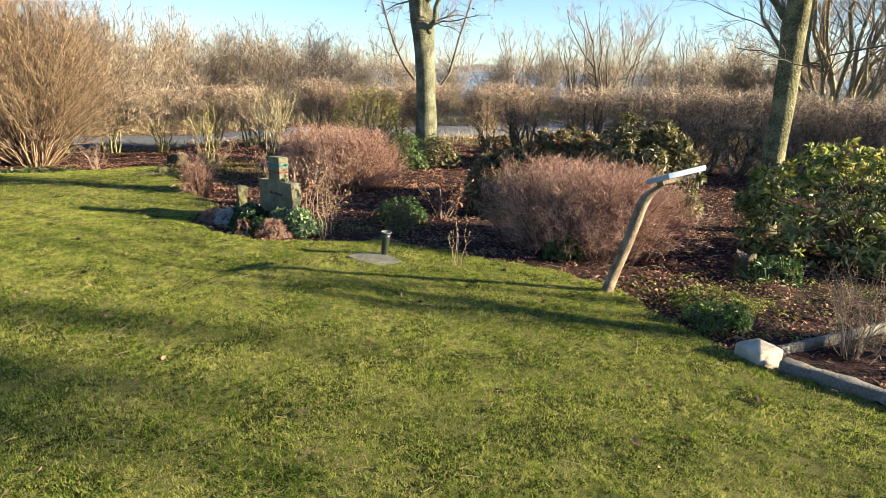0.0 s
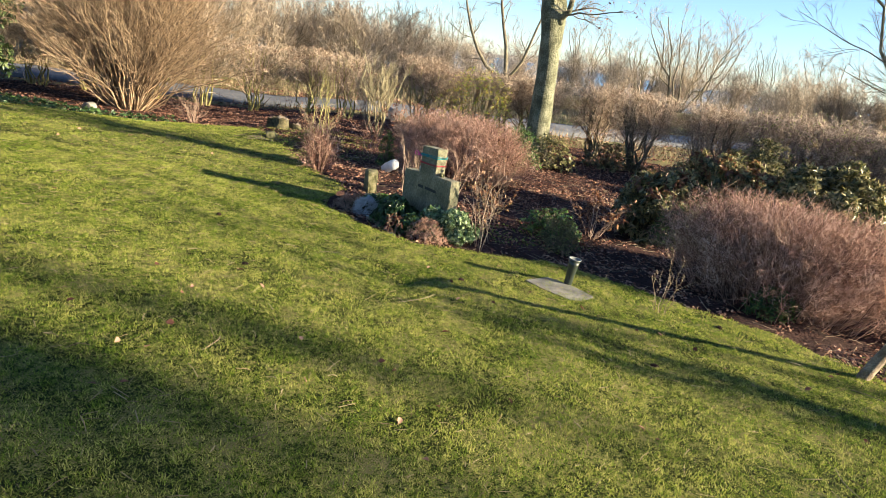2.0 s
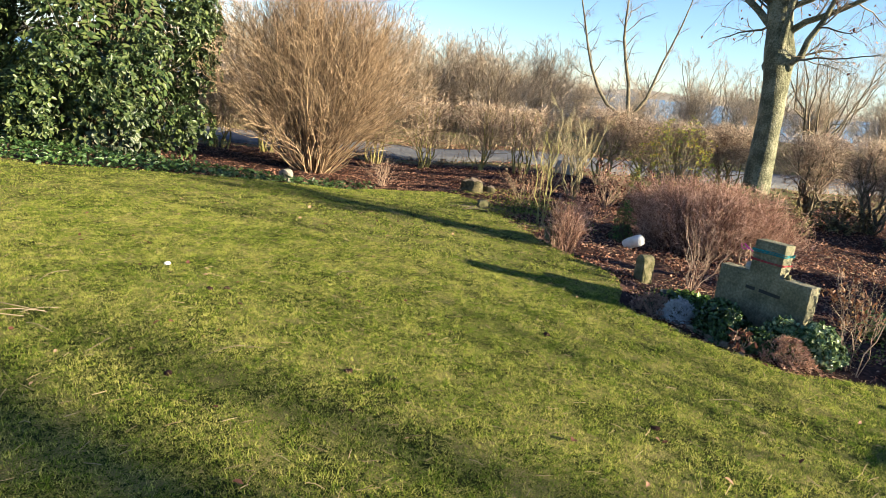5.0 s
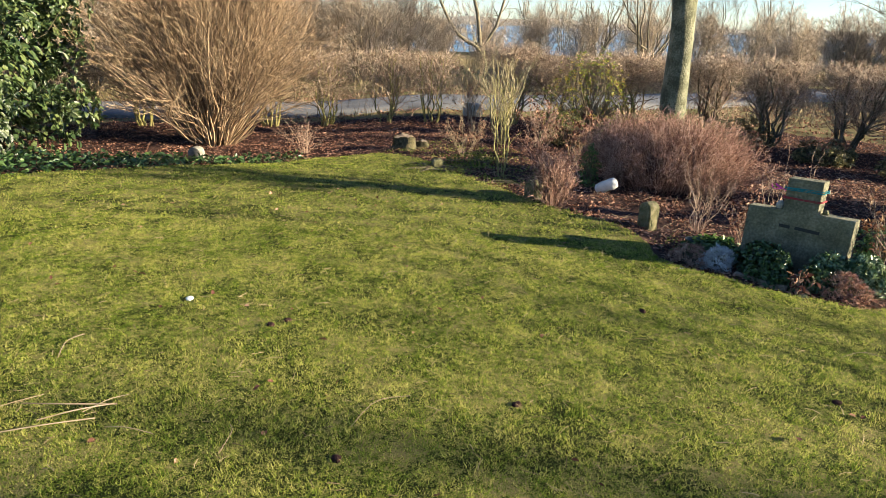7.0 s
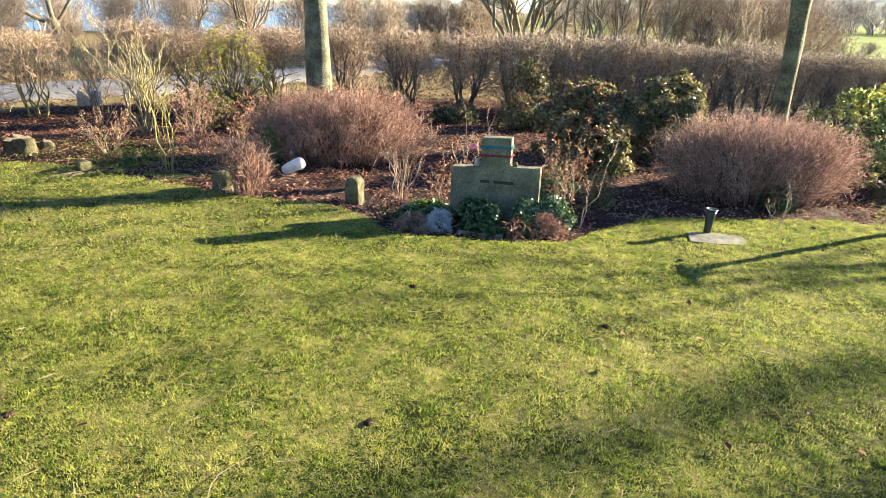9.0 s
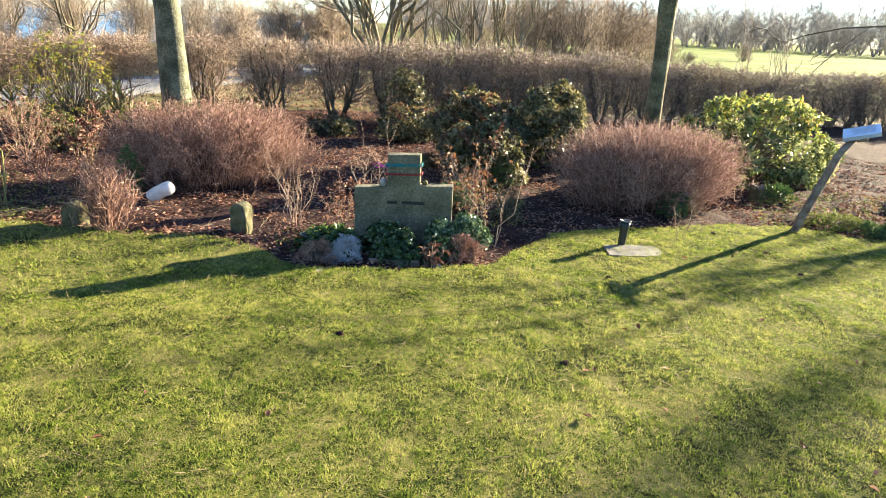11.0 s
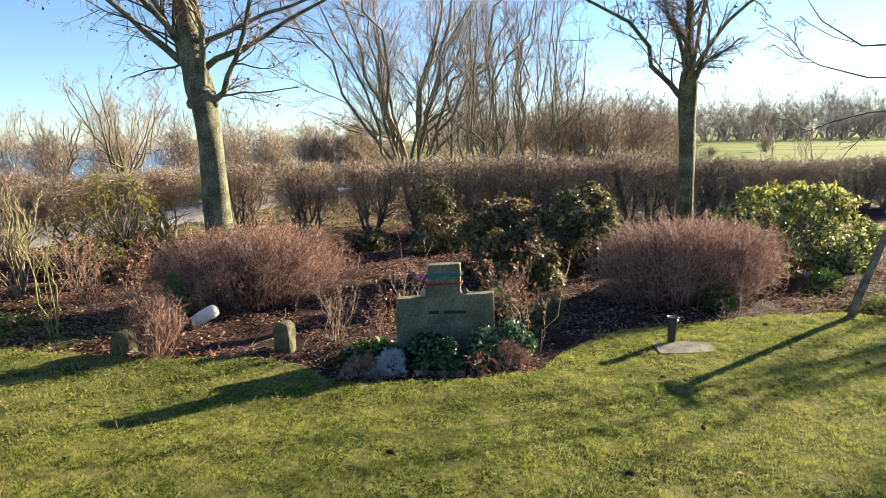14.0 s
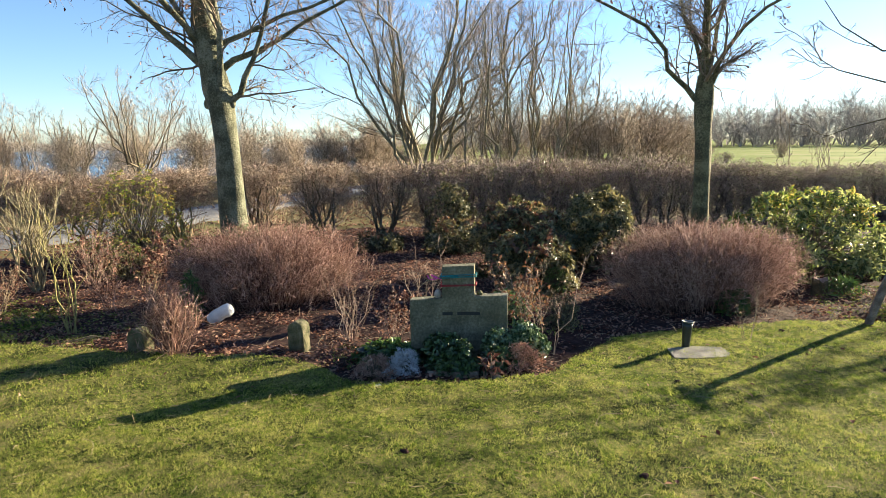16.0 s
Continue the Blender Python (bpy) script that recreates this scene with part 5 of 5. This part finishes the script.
for v, s_ in [(0.695, 1), (0.685, 2), (0.677, 3)]:
    tube_path("yarn", loop_band(v, 0.005, 0.004, s_), 0.0035, TEAL, cross, "teal yarn wound round the head", k=60)
for v, s_ in [(0.612, 4), (0.598, 5)]:
    tube_path("yarn", loop_band(v, 0.005, 0.005, s_), 0.0035, CRIMSON, cross, "red yarn wound round the head", k=60)
tube_path("yarn", [(-0.148, 0.0, 0.655), (-0.19, -0.01, 0.68), (-0.235, -0.01, 0.70), (-0.215, 0.0, 0.675), (-0.18, -0.01, 0.665), (-0.24, -0.02, 0.66), (-0.27, 0.0, 0.69)], 0.0035, PINK, cross, "loose pink yarn bow", k=30)
tube_path("yarn", [(-0.23, 0.0, 0.685), (-0.30, 0.02, 0.62), (-0.37, 0.05, 0.55), (-0.43, 0.05, 0.49)], 0.0025, PALE_TWIG, cross, "thin loose thread")
tube_path("yarn", [(-0.23, 0.0, 0.685), (-0.28, 0.02, 0.60), (-0.29, 0.05, 0.50)], 0.0025, PALE_TWIG, cross, "thin loose thread")


def on_cross(u, d, v):
    return bpy.data.objects["stone_cross"].matrix_world @ Vector((u, d, v))


def stone(name, place, size, material, label, category, turn=0.0, lump=0.16, square=0.0, seed=1, sub=3, parent=None):
    """A stone: a lumpy ball, more or less squared, its foot at place."""
    bm = bmesh.new()
    bmesh.ops.create_icosphere(bm, subdivisions=sub, radius=1.0)
    for v in bm.verts:
        c = v.co.copy()
        big = max(abs(c.x), abs(c.y), abs(c.z))
        c = c.lerp(c / big, square)
        c *= 1 + lump * noise.noise(v.co * 1.6 + Vector((seed * 7.3, 0, 0))) + lump * 0.4 * noise.noise(v.co * 5 + Vector((0, seed * 3.1, 0)))
        v.co = Vector((c.x * size[0] / 2, c.y * size[1] / 2, (c.z + 0.8) * size[2] / 1.8))
    t = part(name, bm, material, parent)
    smooth(t)
    t.matrix_world = pose(*place, 0, 0, turn)
    return tagged(t, label, category)


p = on_cross(-0.185, 0.055, 0.478)
stone("pebble", p, (0.075, 0.07, 0.075), PALE_STONE, "grey pebble laid on the stone cross", "pebble", 20, seed=2, sub=2)
p = on_cross(0.185, 0.055, 0.498)
stone("pebble", p, (0.055, 0.055, 0.055), MOSSY, "small round brown pebble laid on the stone cross", "pebble", 50, seed=3, sub=2)

leafy_bush("ivy_patch", -1.63, 7.42, CROSS_TURN, 0.5, 0.29, 0.36, 2000, 6, 0.036, 0.75, IVY, "dark ivy growing before the stone cross", 8, droop=0.2, lobes=16, lobe=0.13)
leafy_bush("ivy_patch", -1.13, 7.32, 0, 0.36, 0.3, 0.36, 1150, 6, 0.04, 0.7, VARIEGATED, "pale-edged ivy cushion at the foot of the cross", 8, droop=0.2, lobes=9, lobe=0.13)
leafy_bush("ivy_patch", -1.95, 8.1, 0, 0.32, 0.24, 0.15, 260, 6, 0.05, 0.7, GREEN_TUFT, "fresh green periwinkle beside the cross", 6, droop=0.1)
leafy_bush("heather", -1.33, 7.05, 0, 0.17, 0.15, 0.19, 300, 8, 0.04, 0.1, HEATHER, "faded brown heather clump at the plot's edge", 6, droop=-0.8)
leafy_bush("silver_plant", -2.07, 7.68, 0, 0.135, 0.125, 0.2, 380, 8, 0.036, 0.12, SILVER, "silvery white cushion plant at the plot's edge", 6, droop=-0.9)
leafy_bush("heather", -2.27, 7.82, 0, 0.17, 0.16, 0.17, 260, 8, 0.035, 0.12, HEATHER, "faded reddish heather clump in the shade", 6, droop=-0.8)
loose_shrub("dry_stalk", -1.68, 7.08, 7, 0.22, 0.1, 0.006, PALE_TWIG, "bent dry stalks with withered leaves", (3, 2), LITTER, leaf_n=40, leaf_size=0.06)


def lathe(bm, profile, sides=24, m=None):
    rings = []
    for r, z in profile:
        rings.append([bm.verts.new((r * math.cos(2 * math.pi * i / sides), r * math.sin(2 * math.pi * i / sides), z)) for i in range(sides)])
    for a, b in zip(rings, rings[1:]):
        for i in range(sides):
            bm.faces.new((a[i], a[(i + 1) % sides], b[(i + 1) % sides], b[i]))
    bm.faces.new(rings[0][::-1])
    bm.faces.new(rings[-1])
    if m:
        bm.transform(m)
    return bm


lantern = thing("candle_bowl", (-2.12, 8.15, gz(-2.12, 8.15) + 0.06), 0, "small black candle bowl beside the plot", "candle")
smooth(part("bowl", lathe(bmesh.new(), [(0.03, 0), (0.045, 0.03), (0.07, 0.07), (0.075, 0.085), (0.066, 0.085), (0.05, 0.06), (0.02, 0.04)]), DARK_METAL, lantern))

# timber and stones along the plot
for u, d, ln, w_, h_, name, lab in [(0.0, -0.53, 0.42, 0.05, 0.035, "timber_edging", "short weathered timber edging before the ivy")]:
    q = on_cross(u, d, 0)
    e = thing(name, (q.x, q.y, gz(q.x, q.y)), CROSS_TURN + 3, lab, "edging")
    bm = prism(bmesh.new(), [(-ln / 2, -0.02), (ln / 2, -0.02), (ln / 2, h_), (-ln / 2, h_ * 0.9)], w_, 0.008)
    part("plank", bm, OLD_WOOD, e)
for j, (u, d, s_) in enumerate([(-0.42, -0.42, 0.1), (-0.52, -0.36, 0.08), (0.25, -0.6, 0.07), (-0.36, -0.5, 0.07), (0.36, -0.56, 0.06)]):
    q = on_cross(u, d, 0)
    stone("edging_stone", (q.x, q.y, gz(q.x, q.y) - 0.015), (s_ * 1.4, s_, s_ * 0.7), GREY_SLAB, "small grey stone edging the plot", "stone", j * 40, seed=20 + j, sub=2)
stone("paper_scrap", (-2.4, 7.6, gz(-2.4, 7.6)), (0.06, 0.05, 0.025), FOIL, "crumpled white paper scrap on the grass", "litter", 10, 0.4, seed=4, sub=2)
stone("paper_scrap", (-6.12, 6.2, gz(-6.12, 6.2)), (0.055, 0.045, 0.025), FOIL, "crumpled white scrap of foil on the lawn", "litter", 60, 0.4, seed=5, sub=2)

# grave vase on its slab
slab = thing("stone_slab", (-0.1, 6.13, gz(-0.1, 6.13)), -42, "flat grey stone slab set into the grass", "slab")
bm = prism(bmesh.new(), [(-0.27, -0.15), (-0.05, -0.17), (0.2, -0.14), (0.28, -0.03), (0.25, 0.13), (0.02, 0.16), (-0.24, 0.12)], 0.05, 0.006)
bm.transform(Matrix.Rotation(radians(90), 4, "X") @ Matrix.Scale(-1, 4, (0, 0, 1)))
bmesh.ops.recalc_face_normals(bm, faces=bm.faces[:])
bm.transform(Matrix.Scale(0.95, 4))
bm.transform(Matrix.Translation((0, 0, 0.014 - max(v.co.z for v in bm.verts))))
part("top", bm, GREY_SLAB, slab)
vase = thing("grave_vase", (-0.035, 6.28, gz(-0.035, 6.28) + 0.0), 0, "slim dark flower vase stuck into the ground", "vase")
lean = Matrix.Rotation(radians(5), 4, "Y")
smooth(part("body", lathe(bmesh.new(), [(0.03, -0.03), (0.033, 0.02), (0.036, 0.10), (0.042, 0.18), (0.047, 0.225), (0.042, 0.222), (0.034, 0.15), (0.026, 0.05)], 24, lean), DARK_METAL, vase))
smooth(part("rim", lathe(bmesh.new(), [(0.046, 0.222), (0.052, 0.226), (0.054, 0.233), (0.05, 0.236), (0.044, 0.232), (0.044, 0.226)], 24, lean), METAL, vase, "pale worn rim"))

# slanting information sign on a split log
sx, sy = 1.95, 5.38
sz = gz(sx, sy)
sign = thing("information_sign", (0, 0, 0), 0, "small sloping information panel on a leaning split log", "sign")
pp = spline([(sx - 0.05, sy + 0.03, sz - 0.1), (sx - 0.01, sy - 0.01, sz + 0.12), (sx + 0.075, sy - 0.09, sz + 0.45), (sx + 0.135, sy - 0.16, sz + 0.76), (sx + 0.175, sy - 0.2, sz + 0.865), (sx + 0.27, sy - 0.235, sz + 0.94)], 14)
sides = 9
aa = np.arange(sides) * 2 * np.pi / sides
rr = np.linspace(0.05, 0.043, 14)[:, None] * (1 + 0.14 * np.sin(aa * 2 + 0.5) + 0.08 * np.sin(aa * 3 + np.arange(14)[:, None] * 0.8))
pv = pp[:, None] + np.stack([np.cos(aa) * rr, np.sin(aa) * rr * 0.9, 0 * rr], axis=-1)
pi_ = np.arange(14 * sides).reshape(14, sides)
pn = np.roll(pi_, -1, axis=1)
post = part("post", mesh_np("post", pv, np.stack([pi_[:-1], pn[:-1], pn[1:], pi_[1:]], axis=-1).reshape(-1, 4)), OLD_WOOD, sign)
up_dir = Vector((0.95, 0.26, 0.19)).normalized()
low_dir = Vector((0.25, 0.96, -0.18))
low_dir = (low_dir - up_dir * low_dir.dot(up_dir)).normalized()
nrm = up_dir.cross(low_dir).normalized()
pm = Matrix((up_dir, low_dir, nrm)).transposed().to_4x4()
pm.translation = Vector((2.27, 5.1, 0.755))


def slab_box(x0, x1, y0, y1, z0, z1, bevel=0.004):
    bm = bmesh.new()
    bmesh.ops.create_cube(bm, size=1.0)
    for v in bm.verts:
        v.co = Vector((x0 if v.co.x < 0 else x1, y0 if v.co.y < 0 else y1, z0 if v.co.z < 0 else z1))
    if bevel:
        bmesh.ops.bevel(bm, geom=bm.edges[:], offset=bevel, segments=2, profile=0.6, affect="EDGES")
    return bm


for nm, bm, mat in [("backing_board", slab_box(-0.14, 0.13, -0.045, 0.045, -0.065, -0.036), OLD_WOOD), ("panel", slab_box(-0.15, 0.15, -0.16, 0.16, -0.034, 0.006), SKY_PANEL), ("heading", slab_box(0.11, 0.135, -0.1, 0.1, 0.0062, 0.0066, 0), PANEL_PRINT)] + [("text_line", slab_box(0.07 - 0.026 * i, 0.08 - 0.026 * i, -0.115, 0.1 - 0.02 * (i % 3), 0.0062, 0.0066, 0), PANEL_PRINT) for i in range(7)]:
    bm.transform(pm)
    made = part(nm, bm, mat, board_face if nm in ("heading", "text_line") else sign)
    if nm == "panel":
        board_face = made

# corner block and edging boards
bx, by = 2.56, 4.06
block = thing("corner_block", (bx, by, gz(bx, by)), 24, "pale stone corner block with a low pyramid top", "stone block")
bm = bmesh.new()
w_ = 0.098
base = [bm.verts.new((a * w_, b * w_, -0.05)) for a, b in ((-1, -1), (1, -1), (1, 1), (-1, 1))]
up = [bm.verts.new((a * w_, b * w_, 0.112)) for a, b in ((-1, -1), (1, -1), (1, 1), (-1, 1))]
tip = bm.verts.new((0, 0, 0.158))
bm.faces.new(base[::-1])
for i in range(4):
    bm.faces.new((base[i], base[(i + 1) % 4], up[(i + 1) % 4], up[i]))
    bm.faces.new((up[i], up[(i + 1) % 4], tip))
bmesh.ops.bevel(bm, geom=bm.edges[:], offset=0.012, segments=2, profile=0.6, affect="EDGES")
part("body", bm, PALE_STONE, block)


def board(points, w, h, label):
    """A weathered edging board laid along the ground."""
    e = thing("edging_board", (0, 0, 0), 0, label, "edging")
    k = 40
    c = spline(points, k)
    t = unit(np.gradient(c, axis=0))
    s = np.stack([-t[:, 1], t[:, 0]], axis=1)
    z = ground_z(c[:, 0], c[:, 1])
    wob = 1 + 0.22 * np.sin(np.arange(k) * 0.9) + 0.15 * np.sin(np.arange(k) * 2.3)
    ring = [(-0.5, -0.05), (-0.5, h * 0.85), (-0.38, h), (0.38, h), (0.5, h * 0.85), (0.5, -0.05)]
    v = np.stack([np.column_stack([c + s * (a * w * wob)[:, None], z + b * (0.9 + 0.1 * wob)]) for a, b in ring], axis=1)
    n = len(ring)
    i = np.arange(k * n).reshape(k, n)
    nx = np.roll(i, -1, axis=1)
    q = np.stack([i[:-1], i[1:], nx[1:], nx[:-1]], axis=-1).reshape(-1, 4)
    part("board", mesh_np("board", v, q), GREY_WOOD, e)


board([(2.63, 3.9), (2.9, 3.6), (3.2, 3.22), (4.2, 2.1), (5.6, 0.5)], 0.095, 0.06, "weathered grey timber edging along the lawn")
board([(2.76, 4.2), (3.2, 4.45), (3.7, 4.72), (4.4, 5.05)], 0.035, 0.025, "weathered grey timber edging inside the bed")


# ---- stones, stumps and odds and ends ----
def arch_stone(x, y, w, d, h, turn, mat, label, seed):
    t = thing("marker_stone", (x, y, gz(x, y) - 0.03), turn, label, "stone")
    n = 9
    pts = [(-w / 2, 0), (w / 2, 0)] + [(w / 2 * math.cos(a), h - w * 0.42 + w * 0.45 * math.sin(a)) for a in [math.pi * i / (n - 1) for i in range(n)]]
    bm = prism(bmesh.new(), pts, d, 0.012)
    for v in bm.verts:
        v.co += Vector((noise.noise(v.co * 14 + Vector((seed, 0, 0))), noise.noise(v.co * 14 + Vector((0, seed, 0))), 0)) * 0.008
    smooth(part("body", bm, mat, t))
    return t


arch_stone(-2.36, 8.93, 0.168, 0.13, 0.31, CROSS_TURN - 13, MOSSY, "small upright round-topped marker stone", 2)
arch_stone(-3.45, 10.0, 0.2, 0.13, 0.26, CROSS_TURN - 10, MOSSY, "mossy upright round-topped marker stone", 5)
stone("marker_stone", (-4.6, 11.62, gz(-4.6, 11.62) - 0.02), (0.19, 0.13, 0.15), MOSSY, "rough mossy stone at the lawn's tip", "stone", 30, 0.25, 0.4, 6)
arch_stone(-8.53, 12.6, 0.22, 0.16, 0.25, -10, GREY_SLAB, "pale upright round-topped marker stone", 9)
stone("stone_block", (-3.85, 18.4, gz(-3.85, 18.4) - 0.02), (0.42, 0.36, 0.34), PALE_STONE, "pale block by the lane", "stone", 25, 0.1, 0.7, 8)


def stump(x, y, r, h, label, seed):
    """A sawn stump with ridged bark, a flat paler top and spreading roots."""
    t = thing("tree_stump", (x, y, gz(x, y) - 0.04), seed * 40, label, "stump")
    k, sides = 7, 26
    a = np.arange(sides) * 2 * np.pi / sides
    loc = np.random.default_rng(seed)
    ph = loc.uniform(0, 6, 4)
    zz = np.linspace(0, 1, k)[:, None]
    rr = r * (1 + 0.5 * np.exp(-zz * 5) * (1 + 0.5 * np.sin(4 * a + ph[0])) + 0.1 * np.sin(3 * a + ph[1]) + 0.06 * np.sin(9 * a + ph[2]) + 0.04 * np.sin(13 * a + ph[3] + zz * 3))
    top = h * (1 + 0.1 * np.sin(2 * a + ph[1]) + 0.05 * np.sin(7 * a) + 0.04 * np.sin(11 * a))
    v = np.stack([np.cos(a) * rr, np.sin(a) * rr, zz * top[None]], axis=-1)
    i = np.arange(k * sides).reshape(k, sides)
    nx = np.roll(i, -1, axis=1)
    part("bark", mesh_np("bark", v, np.stack([i[:-1], nx[:-1], nx[1:], i[1:]], axis=-1).reshape(-1, 4)), STUMP_BARK, t)
    inner = np.stack([np.cos(a) * rr[-1] * 0.97, np.sin(a) * rr[-1] * 0.97, top - 0.006], axis=-1)
    cap = np.concatenate([inner, [[0, 0, h * 0.97]]])
    ii = np.arange(sides)
    part("cut_face", mesh_np("cut_face", cap, np.stack([ii, np.roll(ii, -1), np.full(sides, sides)], axis=-1)), OLD_WOOD, t, "weathered sawn top")


stump(-5.2, 13.67, 0.19, 0.24, "cut tree stump overgrown with moss", 1)
stump(-4.9, 13.78, 0.11, 0.15, "cut tree stump overgrown with moss", 2)
stump(3.44, 6.3, 0.085, 0.25, "dark mossy stump in the bed", 3)
leafy_bush("leafy_plant", 3.62, 6.12, 0, 0.25, 0.22, 0.18, 60, 6, 0.1, 0.2, GREEN_TUFT, "fresh green strap-leaved plant by the stump", 4, droop=-0.6)

jug = thing("plastic_canister", (-2.36, 10.6, gz(-2.36, 10.6) + 0.04), 0, "crumpled milky plastic canister caught in twigs", "canister")
bm = lathe(bmesh.new(), [(0.0, -0.15), (0.045, -0.148), (0.07, -0.13), (0.078, -0.06), (0.074, 0.02), (0.078, 0.08), (0.066, 0.13), (0.035, 0.15), (0.0, 0.152)], 20)
bmesh.ops.remove_doubles(bm, verts=bm.verts[:], dist=0.0005)
for v in bm.verts:
    v.co += v.co.normalized() * 0.014 * noise.noise(v.co * 16)
bm.transform(pose(0, 0, 0.07, 0, 60, -38))
smooth(part("body", bm, PLASTIC, jug))
loose_shrub("dry_shrub", -2.2, 10.85, 8, 0.35, 0.22, 0.004, RED_TWIG, "low reddish twigs holding the canister", (4, 3))

# twigs and clods on the lawn
for j in range(18):
    x, y = random.uniform(-7.5, 2.0), random.uniform(2.0, 8.5)
    if not bool(inside(np.array([x]), np.array([y]))[0]):
        continue
    a, ln = random.uniform(0, 6.28), random.uniform(0.12, 0.4)
    z = gz(x, y) + 0.02
    pts = [(x, y, z), (x + math.cos(a) * ln * 0.5, y + math.sin(a) * ln * 0.5 + 0.02, z + 0.01), (x + math.cos(a + 0.3) * ln, y + math.sin(a + 0.3) * ln, z)]
    tagged(tube_path("fallen_twig", pts, random.uniform(0.0014, 0.0026), TWIG, None, k=8, sides=4), "thin dry fallen twig on the lawn", "twig")
for j, (x, y) in enumerate([(-5.5, 5.85), (-5.42, 5.95), (-4.9, 4.6), (-2.4, 5.3), (-6.6, 4.6), (-0.9, 5.9), (-3.1, 6.4), (0.4, 4.9), (-4.1, 5.1), (1.1, 5.9), (0.9, 3.4)]):
    stone("earth_clod", (x, y, gz(x, y) - 0.012), (0.055, 0.045, 0.03), SOIL, "small dark clod of earth in the grass", "clod", j * 50, 0.4, 0, 30 + j, 2)

for j, (x, y, a, ln) in enumerate([(-6.35, 4.85, -0.2, 0.42), (-6.2, 4.72, 0.25, 0.3), (-6.3, 4.62, 0.1, 0.36), (-6.05, 4.8, 0.6, 0.2), (-5.9, 4.7, -0.4, 0.22), (-5.37, 4.56, 1.4, 0.2), (-6.5, 4.7, 0.5, 0.3)]):
    z = gz(x, y) + 0.025
    pts = [(x, y, z), (x + math.cos(a) * ln * 0.5, y + math.sin(a) * ln * 0.5 + 0.02, z + 0.02), (x + math.cos(a + 0.25) * ln, y + math.sin(a + 0.25) * ln, z)]
    tagged(tube_path("fallen_twig", pts, 0.003 if j < 3 else 0.002, PALE_TWIG, None, k=8, sides=5), "pale dry fallen twig on the lawn", "twig")
